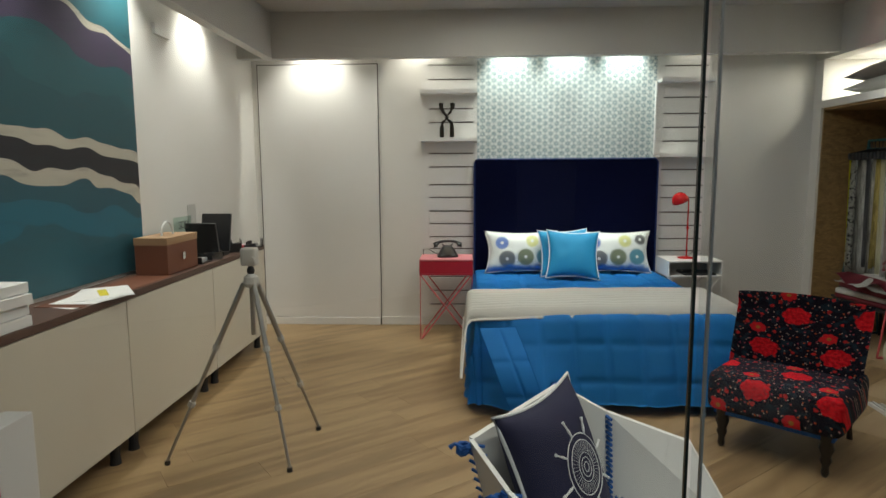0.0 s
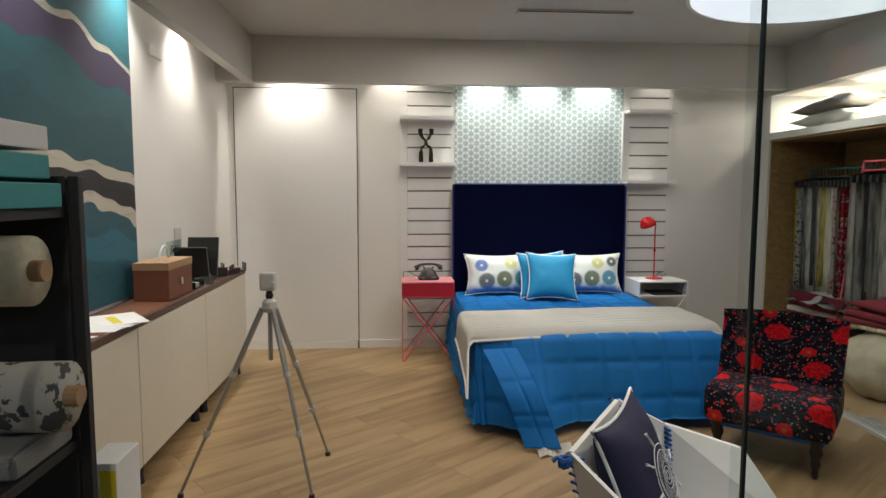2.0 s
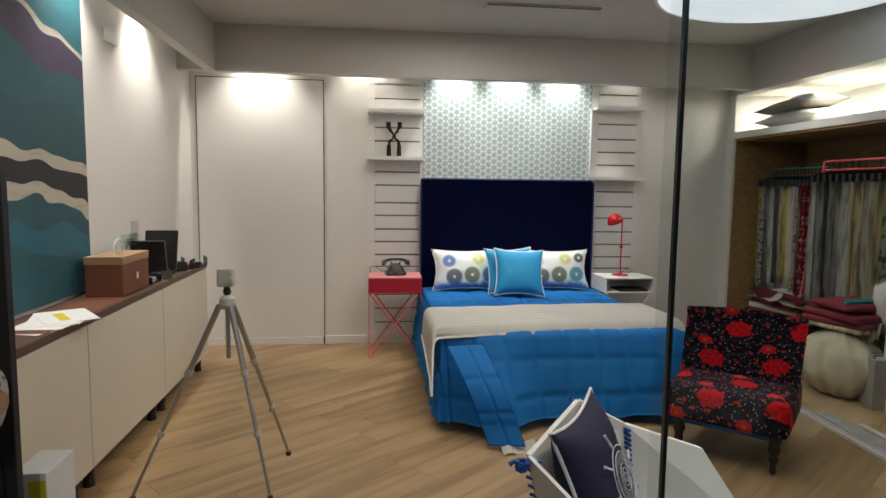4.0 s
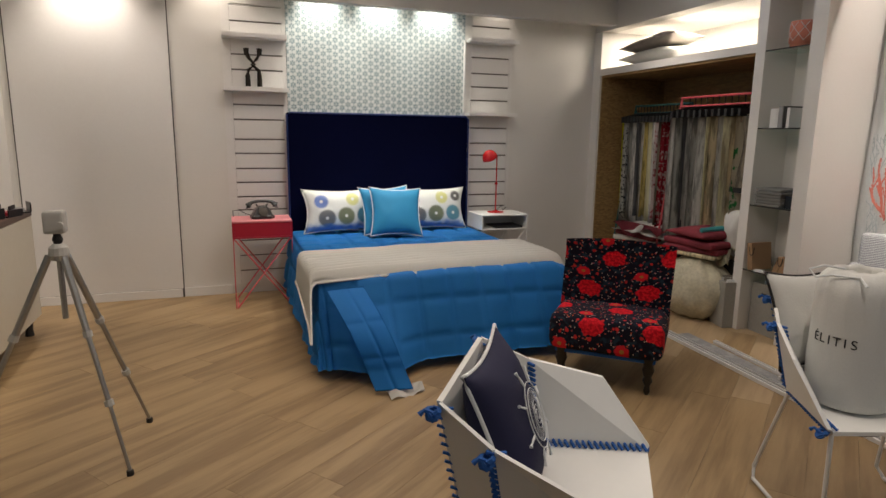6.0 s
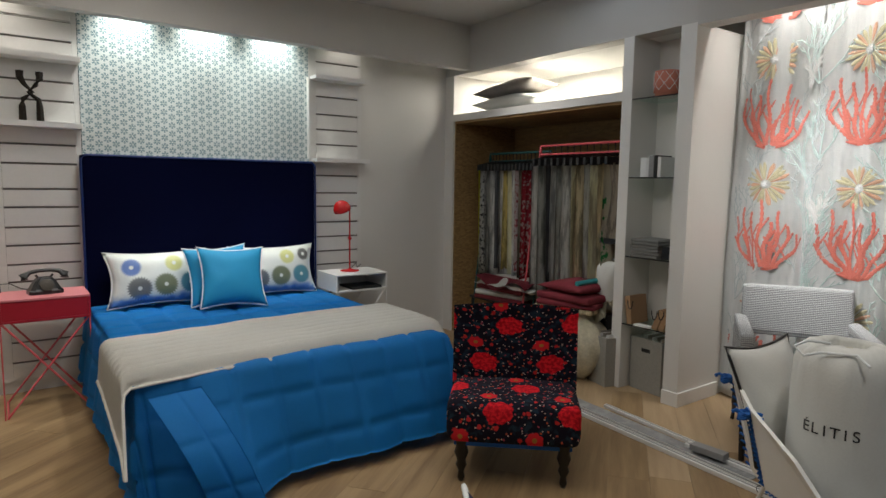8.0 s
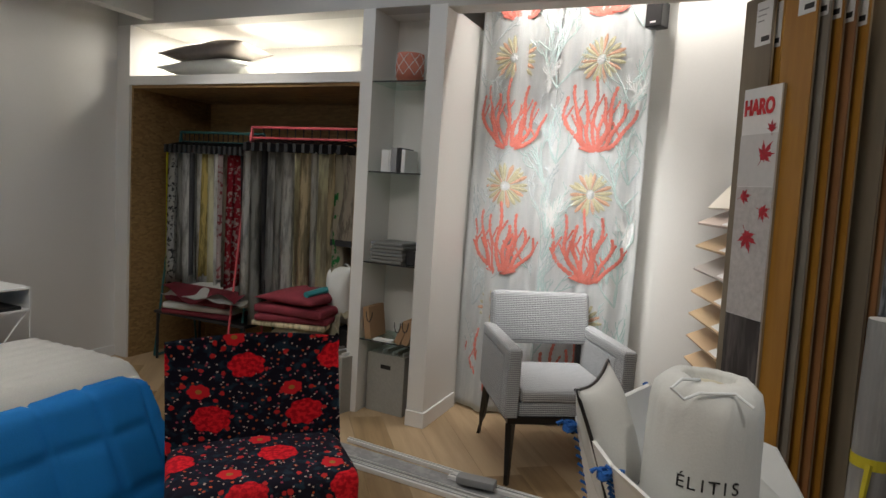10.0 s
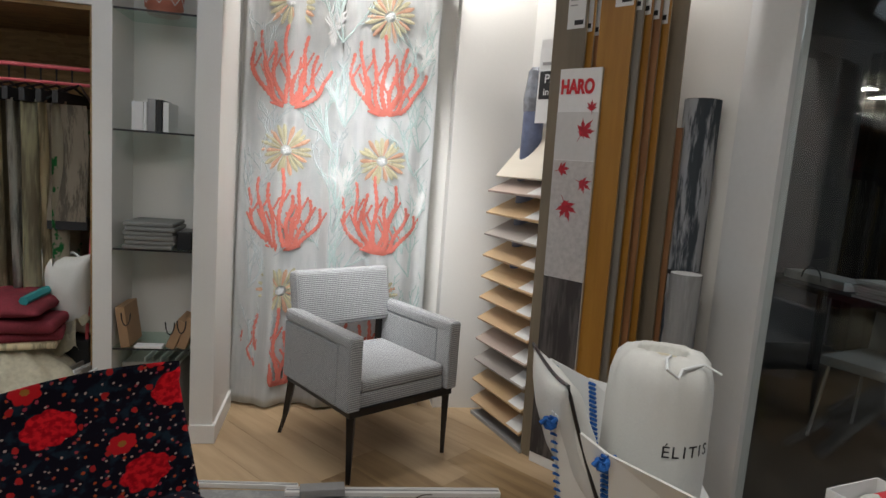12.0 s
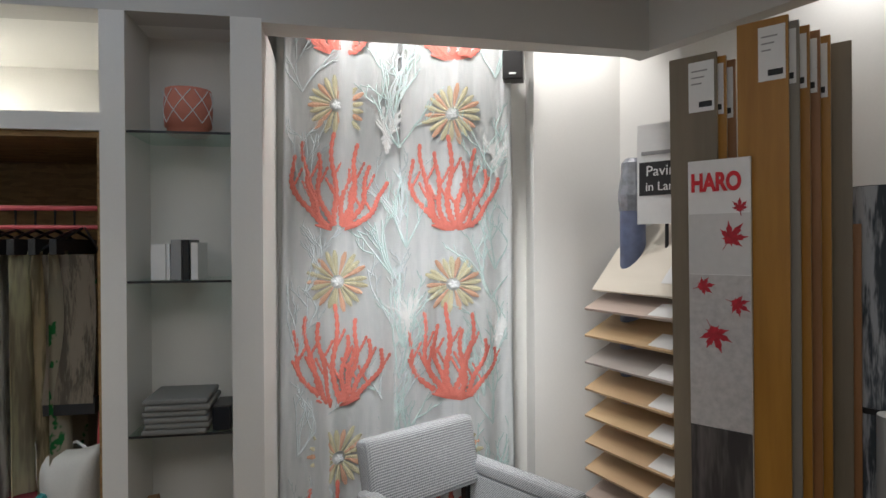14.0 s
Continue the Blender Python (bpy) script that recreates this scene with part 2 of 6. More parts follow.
def glass(name, tint=(0.95, 0.98, 0.97), rough=0.0, mirror=0.09):
    m = bpy.data.materials.new(name)
    m.use_nodes = True
    nt = m.node_tree
    for n in list(nt.nodes):
        nt.nodes.remove(n)
    out, tr, gl, mx = (nt.nodes.new(k) for k in ("ShaderNodeOutputMaterial", "ShaderNodeBsdfTransparent", "ShaderNodeBsdfGlossy", "ShaderNodeMixShader"))
    tr.inputs[0].default_value, gl.inputs[0].default_value = (*tint, 1), (1, 1, 1, 1)
    gl.inputs["Roughness"].default_value = rough
    fr = nt.nodes.new("ShaderNodeLayerWeight")
    fr.inputs["Blend"].default_value = 0.5
    pw = nt.nodes.new("ShaderNodeMath")
    pw.operation = "POWER"
    nt.links.new(fr.outputs["Facing"], pw.inputs[0])
    pw.inputs[1].default_value = 4.5
    ml = nt.nodes.new("ShaderNodeMath")
    ml.operation = "MULTIPLY_ADD"
    ml.use_clamp = True
    nt.links.new(pw.outputs[0], ml.inputs[0])
    ml.inputs[1].default_value, ml.inputs[2].default_value = 0.8, mirror * 0.5
    nt.links.new(ml.outputs[0], mx.inputs[0])
    nt.links.new(tr.outputs[0], mx.inputs[1])
    nt.links.new(gl.outputs[0], mx.inputs[2])
    nt.links.new(mx.outputs[0], out.inputs[0])
    return m


GLASS = glass("clear_glass", (0.93, 0.955, 0.945), 0.0, 0.075)
EDGEDARK = mat("dark_glass_edge", (0.018, 0.026, 0.023), 0.2, vary=0.2)
EDGEPALE = mat("pale_glass_seal", (0.30, 0.33, 0.31), 0.3, vary=0.1)
SHELFGLASS = glass("green_shelf_glass", (0.8, 0.9, 0.86))


def glow(name, color, strength):
    m = bpy.data.materials.new(name)
    m.use_nodes = True
    b = m.node_tree.nodes["Principled BSDF"]
    b.inputs["Base Color"].default_value = (0.8, 0.8, 0.8, 1)
    b.inputs["Emission Color"].default_value = (*color, 1)
    b.inputs["Emission Strength"].default_value = strength
    return m


LAMPGLOW = glow("lamp_diffuser", (0.72, 0.84, 1.0), 0.75)
PANELGLOW = glow("luminous_ceiling_panel", (0.55, 0.75, 1.0), 6.0)


def wallpaper_material():
    m, n = blank("floral_wallpaper", 0.6)
    vec, x, y, z = n.coords()
    pu, pv = 0.0585, 0.0506
    u, v = n.math("MULTIPLY", z, 1 / pu), n.math("MULTIPLY", x, 1 / pv)
    column = n.math("FLOOR", v)
    u2 = n.math("ADD", u, n.math("MULTIPLY", column, 0.5))
    fu = n.math("MULTIPLY", n.math("SUBTRACT", n.math("FRACT", u2), 0.5), pu)
    fv = n.math("MULTIPLY", n.math("SUBTRACT", n.math("FRACT", v), 0.5), pv)
    r = n.math("SQRT", n.math("ADD", n.math("MULTIPLY", fu, fu), n.math("MULTIPLY", fv, fv)))
    a = n.math("ARCTAN2", fv, fu)
    petal = n.math("ABSOLUTE", n.math("COSINE", n.math("MULTIPLY", a, 3.0)))
    reach = n.math("ADD", n.math("MULTIPLY", n.step(petal, 0.25, 0.75), 0.015), 0.009)
    inside = n.math("SUBTRACT", 1.0, n.step(n.math("SUBTRACT", r, reach), -0.002, 0.001))
    gap = n.step(petal, 0.18, 0.45)
    core = n.step(r, 0.004, 0.006)
    f = n.math("MULTIPLY", n.math("MULTIPLY", inside, core), gap)
    soft = n.noise(vec, 300, 2)
    c = n.mix(n.math("MULTIPLY", f, n.math("ADD", n.math("MULTIPLY", soft, 0.3), 0.7)), (0.70, 0.74, 0.73), (0.15, 0.27, 0.30))
    n.color(c)
    return m


def floral_fabric():
    """Black velvet with red roses, small pink and orange flowers and blue-green leaves."""
    m, n = blank("black_floral_velvet", 0.85)
    unroll = n.nt.nodes.new("ShaderNodeCombineXYZ")
    n.bsdf.inputs["Specular IOR Level"].default_value = 0.2
    vec, x, y, z = n.coords()
    n.nt.links.new(x, unroll.inputs[0])
    n.nt.links.new(n.math("ADD", y, z), unroll.inputs[1])
    vec = unroll.outputs[0]
    base = n.mix(n.step(n.noise(vec, 22, 3), 0.5, 0.66), (0.008, 0.007, 0.016), (0.015, 0.035, 0.055))

    def flowers(scale, lo, hi, seed, petals=5.0, wave=0.25, rnd=0.75):
        mp = n.nt.nodes.new("ShaderNodeMapping")
        mp.inputs["Location"].default_value = (seed, seed * 1.7, seed * 0.6)
        n.nt.links.new(vec, mp.inputs["Vector"])
        w = n.nt.nodes.new("ShaderNodeTexNoise")
        w.inputs["Scale"].default_value = scale * 3.4
        n.nt.links.new(mp.outputs[0], w.inputs["Vector"])
        vo = n.nt.nodes.new("ShaderNodeTexVoronoi")
        vo.voronoi_dimensions = "2D"
        vo.inputs["Scale"].default_value, vo.inputs["Randomness"].default_value = scale, rnd
        n.nt.links.new(mp.outputs[0], vo.inputs["Vector"])
        d = n.math("ADD", vo.outputs["Distance"], n.math("MULTIPLY", n.math("SUBTRACT", w.outputs["Fac"], 0.5), wave))
        return n.math("SUBTRACT", 1.0, n.step(d, lo, hi)), d, vo.outputs["Color"]

    f, d, col = flowers(24, 0.10, 0.12, 3.1, wave=0.2, rnd=0.95)
    tint = n.mix(n.step(n.noise(vec, 30, 1), 0.45, 0.55), (0.55, 0.10, 0.03), (0.40, 0.06, 0.10))
    c = n.mix(f, base, tint)
    f, d, col = flowers(24, 0.075, 0.09, 9.7, wave=0.15, rnd=1.0)
    c = n.mix(f, c, (0.55, 0.42, 0.36))
    f, d, col = flowers(11, 0.10, 0.115, 5.3, rnd=0.9)
    c = n.mix(f, c, (0.55, 0.03, 0.03))
    sx, ss = x, n.math("ADD", y, z)

    def repeat(ox, os_, size, wave):
        """Distance from the middle of the nearest bloom of one repeat, over its ragged size."""
        row = n.math("FLOOR", n.math("MULTIPLY", n.math("ADD", ss, os_), 1 / 0.25))
        xx = n.math("ADD", n.math("ADD", sx, ox), n.math("MULTIPLY", row, -0.124))
        dx = n.math("MULTIPLY", n.math("SUBTRACT", n.math("FRACT", n.math("MULTIPLY", xx, 1 / 0.335)), 0.5), 0.335)
        ds = n.math("MULTIPLY", n.math("SUBTRACT", n.math("FRACT", n.math("MULTIPLY", n.math("ADD", ss, os_), 1 / 0.25)), 0.5), 0.25)
        r = n.math("SQRT", n.math("ADD", n.math("MULTIPLY", dx, dx), n.math("MULTIPLY", n.math("MULTIPLY", ds, ds), 1.25)))
        a = n.math("ARCTAN2", ds, dx)
        lobes = n.math("ADD", n.math("MULTIPLY", n.math("ABSOLUTE", n.math("SINE", n.math("MULTIPLY", a, 3.5))), wave), n.math("MULTIPLY", n.noise(vec, 26, 2), 0.35))
        return n.math("DIVIDE", r, n.math("MULTIPLY", n.math("ADD", lobes, 0.72), size))

    d = repeat(0.235, 0.07, 0.068, 0.14)
    inner = n.mix(n.step(n.noise(vec, 60, 3), 0.40, 0.62), (0.80, 0.016, 0.028), (0.45, 0.004, 0.014))
    c = n.mix(n.math("SUBTRACT", 1.0, n.step(d, 0.97, 1.03)), c, inner)
    d = repeat(0.07, 0.195, 0.038, 0.18)
    c = n.mix(n.math("SUBTRACT", 1.0, n.step(d, 0.95, 1.05)), c, (0.66, 0.02, 0.03))
    c = n.mix(n.math("SUBTRACT", 1.0, n.step(d, 0.26, 0.32)), c, (0.42, 0.20, 0.04))
    n.color(c)
    n.bump(n.noise(vec, 350, 2), 0.3)
    return m


def tweed():
    m, n = blank("grey_woven_tweed", 0.9)
    vec, x, y, z = n.coords()
    w1 = n.math("SINE", n.math("MULTIPLY", n.math("ADD", n.math("ADD", y, z), n.math("MULTIPLY", n.noise(vec, 14, 2), 0.003)), 640.0))
    w2 = n.math("MULTIPLY", n.math("SINE", n.math("MULTIPLY", x, 700.0)), 0.4)
    h = n.math("ADD", n.math("MULTIPLY", w1, 0.5), n.math("MULTIPLY", w2, 0.5))
    h = n.math("ADD", h, n.noise(vec, 140, 3))
    c = n.mix(n.step(h, -0.3, 1.3), (0.20, 0.21, 0.22), (0.56, 0.57, 0.58))
    n.color(c)
    n.bump(h, 0.6, 0.003)
    return m


def osb():
    m, n = blank("osb_board", 0.7)
    vec, x, y, z = n.coords()
    vo = n.nt.nodes.new("ShaderNodeTexVoronoi")
    vo.inputs["Scale"].default_value = 30
    n.nt.links.new(n.scaled(vec, (1, 0.5, 2.4)), vo.inputs["Vector"])
    f = n.math("ADD", n.math("MULTIPLY", vo.outputs["Color"], 0.7), n.math("MULTIPLY", n.noise(vec, 60, 3), 0.4), True)
    n.color(n.mix(f, (0.16, 0.09, 0.035), (0.40, 0.25, 0.10)))
    n.bump(f, 0.4)
    return m


def pillow_print():
    """White satin with grey, olive and blue round blooms, blue at the bottom."""
    m, n = blank("bloom_print_satin", 0.45)
    vec, x, y, z = n.coords()
    c = n.mix(n.noise(vec, 9, 2), (0.74, 0.76, 0.72), (0.66, 0.70, 0.68))
    blooms = ((-0.17, 0.07, 0.062, (0.05, 0.14, 0.45)), (-0.13, -0.07, 0.078, (0.09, 0.10, 0.11)), (0.03, -0.055, 0.078, (0.11, 0.14, 0.06)),
              (0.09, 0.085, 0.06, (0.55, 0.55, 0.18)), (0.19, -0.05, 0.075, (0.02, 0.22, 0.30)), (0.22, 0.10, 0.05, (0.05, 0.05, 0.05)))
    for bx, bz, br, col in blooms:
        dx, dz = n.math("SUBTRACT", x, bx), n.math("SUBTRACT", z, bz)
        r = n.math("SQRT", n.math("ADD", n.math("MULTIPLY", dx, dx), n.math("MULTIPLY", dz, dz)))
        a = n.math("ARCTAN2", dz, dx)
        ray_ = n.math("MULTIPLY", n.math("SINE", n.math("MULTIPLY", a, 26.0)), 0.006)
        rr = n.math("ADD", r, ray_)
        f = n.math("SUBTRACT", 1.0, n.step(rr, br * 0.8, br))
        core = n.step(r, 0.010, 0.016)
        c = n.mix(n.math("MULTIPLY", n.math("MULTIPLY", f, core), 0.9), c, col)
    low = n.math("SUBTRACT", 1.0, n.step(n.math("ADD", z, n.math("MULTIPLY", n.noise(vec, 14, 2), 0.08)), -0.11, -0.06))
    c = n.mix(n.math("MULTIPLY", low, 0.85), c, (0.01, 0.16, 0.50))
    n.color(c)
    n.bump(n.noise(vec, 10, 3), 0.5, 0.01)
    return m


def painting_material():
    """Broad waves of teal, cream, violet and near black."""
    m, n = blank("wave_painting", 0.55)
    vec, x, y, z = n.coords()
    w = n.noise(n.scaled(vec, (1, 1, 1.6)), 1.3, 2)
    v = n.math("ADD", n.math("ADD", z, n.math("MULTIPLY", y, 0.13)), n.math("MULTIPLY", n.math("SUBTRACT", w, 0.5), 0.55))
    f = n.math("DIVIDE", n.math("SUBTRACT", v, 0.7), 2.4)
    ramp = n.nt.nodes.new("ShaderNodeValToRGB")
    ramp.color_ramp.interpolation = "CONSTANT"
    stops = ((0.0, (0.02, 0.10, 0.13)), (0.19, (0.015, 0.13, 0.19)), (0.24, (0.02, 0.09, 0.12)), (0.296, (0.50, 0.46, 0.38)), (0.325, (0.012, 0.010, 0.014)),
             (0.383, (0.50, 0.46, 0.38)), (0.421, (0.012, 0.075, 0.095)), (0.50, (0.015, 0.09, 0.11)), (0.575, (0.06, 0.045, 0.09)), (0.645, (0.50, 0.46, 0.38)), (0.662, (0.02, 0.12, 0.15)))
    e = ramp.color_ramp.elements
    while len(e) < len(stops):
        e.new(0.5)
    for k, (p, c) in zip(range(len(stops)), stops):
        e[k].position, e[k].color = p, (*c, 1)
    n.nt.links.new(f, ramp.inputs[0])
    c = n.mix(n.step(n.noise(n.scaled(vec, (1, 1, 5)), 6, 5), 0.5, 0.7), ramp.outputs[0], (0.02, 0.045, 0.055))
    mixn = n.mix(0.25, ramp.outputs[0], c)
    n.color(mixn)
    n.bump(n.noise(vec, 60, 4), 0.3)
    return m


def striped(name, a, b, scale, rough=0.8, axis=1):
    m, n = blank(name, rough)
    vec, x, y, z = n.coords()
    s = [3.0, 3.0, 3.0]
    s[2] = 0.4
    f = n.step(n.noise(n.scaled(vec, s), scale, 4, 0.7), 0.45, 0.6)
    n.color(n.mix(f, a, b))
    n.bump(f, 0.15)
    return m


def blotched(name, ground, ink, scale, cut=0.54):
    """Printed cloth: small uneven blots of ink on a plain ground."""
    m, n = blank(name, 0.85)
    vec, x, y, z = n.coords()
    f = n.step(n.noise(vec, scale, 3, 0.6), cut, cut + 0.04)
    n.color(n.mix(f, ground, ink))
    n.bump(n.noise(vec, 240, 2), 0.25)
    return m


PAPER = wallpaper_material()
FLORAL = floral_fabric()
TWEED = tweed()
OSB = osb()
BLOOM = pillow_print()
PAINTING = painting_material()
STONE = striped("distressed_metal_vinyl", (0.035, 0.045, 0.055), (0.33, 0.34, 0.36), 7)
CONCRETE = striped("concrete_grey_vinyl", (0.27, 0.27, 0.27), (0.36, 0.36, 0.355), 4)
CURTAIN = striped("silver_white_curtain", (0.78, 0.80, 0.80), (0.86, 0.87, 0.87), 5, 0.5)
CORAL = mat("coral_embroidery", (0.62, 0.17, 0.13), 0.8, bump=0.8, scale=260, vary=0.25)
ANEM = mat("tan_embroidery", (0.50, 0.46, 0.30), 0.8, bump=0.8, scale=260, vary=0.3, big=20)
ANEMR = mat("rust_embroidery", (0.56, 0.33, 0.22), 0.8, bump=0.8, scale=260, vary=0.3)
SEA = mat("seafoam_embroidery", (0.50, 0.62, 0.60), 0.8, bump=0.5, scale=260, vary=0.15)
SATIN = mat("white_satin_thread", (0.77, 0.78, 0.77), 0.35, bump=0.4, scale=200, vary=0.05)
SEAG = mat("grey_seaweed_thread", (0.55, 0.60, 0.61), 0.7, bump=0.5, scale=260, vary=0.15)


# ---- mesh helpers ----
def finish(name, bm, material, parent=None, label="", smooth=False, kind=""):
    me = bpy.data.meshes.new(name)
    bmesh.ops.recalc_face_normals(bm, faces=bm.faces)
    bm.to_mesh(me)
    bm.free()
    me.materials.append(material)
    if smooth:
        me.shade_smooth()
    ob = new(name, me)
    if parent:
        ob.parent = parent
    if label or kind:
        tagged(ob, label=label, kind=kind)
    return ob


part = finish


def thing(name, at, label, category, group="", rz=0.0):
    e = new(name)
    e.empty_display_size = 0.1
    e.matrix_basis = pose(*at, 0, 0, rz)
    return tagged(e, label, category, group)


def add_box(bm, lo, hi, bevel=0.0, rot=None, seg=2):
    vs = [bm.verts.new((x, y, z)) for x in (lo[0], hi[0]) for y in (lo[1], hi[1]) for z in (lo[2], hi[2])]
    fs = [(0, 1, 3, 2), (4, 6, 7, 5), (0, 4, 5, 1), (2, 3, 7, 6), (0, 2, 6, 4), (1, 5, 7, 3)]
    faces = [bm.faces.new([vs[i] for i in f]) for f in fs]
    if bevel:
        edges = list({e for f in faces for e in f.edges})
        r = bmesh.ops.bevel(bm, geom=edges, offset=bevel, segments=seg, affect="EDGES", profile=0.6)
        vs = list({v for v in r["verts"]} | {v for v in vs if v.is_valid})
    if rot:
        bmesh.ops.transform(bm, matrix=rot, verts=vs)
    return vs


def box(lo, hi, bevel=0.0, rot=None, seg=2):
    bm = bmesh.new()
    add_box(bm, lo, hi, bevel, rot, seg)
    return bm


def add_tube(bm, pts, r, seg=8, caps=True):
    """A round rod through points; r may be a list."""
    pts = [Vector(p) for p in pts]
    rs = r if isinstance(r, (list, tuple)) else [r] * len(pts)
    rings = []
    up = Vector((0, 0, 1))
    for i, p in enumerate(pts):
        d = (pts[min(i + 1, len(pts) - 1)] - pts[max(i - 1, 0)]).normalized()
        ref = up if abs(d.dot(up)) < 0.95 else Vector((1, 0, 0))
        a = d.cross(ref).normalized()
        b = d.cross(a).normalized()
        rings.append([bm.verts.new(p + (a * math.cos(2 * math.pi * k / seg) + b * math.sin(2 * math.pi * k / seg)) * rs[i]) for k in range(seg)])
    for r0, r1 in zip(rings, rings[1:]):
        for k in range(seg):
            bm.faces.new((r0[k], r0[(k + 1) % seg], r1[(k + 1) % seg], r1[k]))
    if caps:
        bm.faces.new(rings[0])
        bm.faces.new(rings[-1])


def tube(pts, r, seg=8):
    bm = bmesh.new()
    add_tube(bm, pts, r, seg)
    return bm


def lathe(profile, seg=24, at=(0, 0, 0)):
    bm = bmesh.new()
    rings = []
    for r, z in profile:
        rings.append([bm.verts.new((at[0] + r * math.cos(2 * math.pi * k / seg), at[1] + r * math.sin(2 * math.pi * k / seg), at[2] + z)) for k in range(seg)])
    for r0, r1 in zip(rings, rings[1:]):
        for k in range(seg):
            bm.faces.new((r0[k], r0[(k + 1) % seg], r1[(k + 1) % seg], r1[k]))
    bm.faces.new(rings[0])
    bm.faces.new(rings[-1])
    return bm


def slab(points, thick, direction=(0, 0, 1)):
    """A flat plate over a polygon, thick along a direction."""
    bm = bmesh.new()
    d = Vector(direction) * thick
    a = [bm.verts.new(p) for p in points]
    b = [bm.verts.new(Vector(p) + d) for p in points]
    bm.faces.new(a)
    bm.faces.new(list(reversed(b)))
    k = len(a)
    for i in range(k):
        bm.faces.new((a[i], a[(i + 1) % k], b[(i + 1) % k], b[i]))
    return bm


def prism(pts, z0, z1):
    return slab([(x, y, z0) for x, y in pts], z1 - z0)


def grid(f, nu, nv, thick=0.0):
    """A surface f(u, v), u and v from 0 to 1; with a thickness it becomes a closed sheet."""
    bm = bmesh.new()
    vs = [[bm.verts.new(f(i / nu, j / nv)) for j in range(nv + 1)] for i in range(nu + 1)]
    for i in range(nu):
        for j in range(nv):
            bm.faces.new((vs[i][j], vs[i + 1][j], vs[i + 1][j + 1], vs[i][j + 1]))
    if thick:
        bmesh.ops.solidify(bm, geom=bm.faces[:], thickness=thick)
    return bm


def cushion(w, h, d, nu=22, nv=18, pinch=0.87):
    """A stuffed cushion, upright in x and z, centred at its origin."""
    bm = bmesh.new()
    rows = []
    for side in (1, -1):
        vs = []
        for i in range(nu + 1):
            col = []
            for j in range(nv + 1):
                u, v = 2 * i / nu - 1, 2 * j / nv - 1
                t = ((1 - abs(u) ** 2.4) * (1 - abs(v) ** 2.4)) ** 0.55
                cx = u * w / 2 * (1 - (1 - pinch) * (1 - v * v) * abs(u))
                cz = v * h / 2 * (1 - (1 - pinch) * (1 - u * u) * abs(v))
                wr = noise.noise(Vector((u * 2.2, v * 2.2, side))) * 0.12 * t
                col.append(bm.verts.new((cx, -side * d / 2 * (t + wr), cz)))
            vs.append(col)
        rows.append(vs)
        for i in range(nu):
            for j in range(nv):
                bm.faces.new((vs[i][j], vs[i + 1][j], vs[i + 1][j + 1], vs[i][j + 1]))
    bmesh.ops.remove_doubles(bm, verts=bm.verts, dist=1e-4)
    return bm


def cushion_rim(w, h, pinch=0.87, n=12):
    pts = []
    for s in range(4):
        for k in range(n):
            t = 2 * k / n - 1
            u, v = ((t, -1), (1, t), (-t, 1), (-1, -t))[s]
            pts.append((u * w / 2 * (1 - (1 - pinch) * (1 - v * v) * abs(u)), 0, v * h / 2 * (1 - (1 - pinch) * (1 - u * u) * abs(v))))
    return pts + [pts[0]]


def words(text, size, material, parent, m, depth=0.0008, name="lettering", bold=0.0):
    c = bpy.data.curves.new(name, "FONT")
    c.body, c.size, c.extrude, c.align_x, c.align_y, c.offset = text, size, depth, "CENTER", "CENTER", bold
    ob = new(name, c)
    dg = bpy.context.evaluated_depsgraph_get()
    me = bpy.data.meshes.new_from_object(ob.evaluated_get(dg))
    bpy.data.objects.remove(ob)
    bpy.data.curves.remove(c)
    me.materials.clear()
    me.materials.append(material)
    ob = new(name, me)
    if parent:
        ob.parent = parent
    ob.matrix_basis = m
    return ob


def structure(name, bm, material, label=""):
    return finish(name, bm, material, None, label, kind="structure")


# ---- the shell of the room ----
H_CEIL, H_BEAM = 2.75, 2.375
XL, XR, YB = -1.80, 3.18, 5.655
SLOPE = 0.256


def front_y(x):
    """The shop front runs askew to the room."""
    return 0.93 + (x - 2.72) * SLOPE


structure("wall_back", box((XL - 0.15, YB, 0), (4.1, YB + 0.15, 2.9)), WALL, "white painted wall behind the bed")
structure("wall_side", box((XL - 0.15, -0.9, 0), (XL, YB, 2.9)), WALL, "white painted wall above the sideboard")
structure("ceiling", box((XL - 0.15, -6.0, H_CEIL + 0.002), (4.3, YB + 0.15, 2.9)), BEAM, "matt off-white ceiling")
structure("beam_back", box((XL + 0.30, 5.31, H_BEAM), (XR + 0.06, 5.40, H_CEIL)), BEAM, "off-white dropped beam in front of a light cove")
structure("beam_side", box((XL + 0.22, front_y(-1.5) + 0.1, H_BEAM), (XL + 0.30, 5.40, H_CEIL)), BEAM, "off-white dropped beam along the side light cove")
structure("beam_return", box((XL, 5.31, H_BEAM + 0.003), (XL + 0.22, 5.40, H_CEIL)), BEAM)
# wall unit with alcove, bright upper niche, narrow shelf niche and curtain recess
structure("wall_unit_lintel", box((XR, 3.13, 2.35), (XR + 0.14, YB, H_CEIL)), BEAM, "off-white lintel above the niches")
structure("wall_unit_post", box((XR, 5.53, 0), (3.95, YB, 2.35)), WALL)
structure("wall_unit_rail", box((XR, 3.655, 1.945), (3.95, 5.53, 2.005)), WALL, "white rail between the alcove and the lit niche")
structure("wall_unit_post", box((XR, 3.575, 0), (3.95, 3.655, 2.35)), WALL, "white upright between alcove and shelf niche")
structure("wall_unit_post", box((XR, 3.13, 0), (3.80, 3.235, 2.35)), WALL, "white upright beside the curtain")
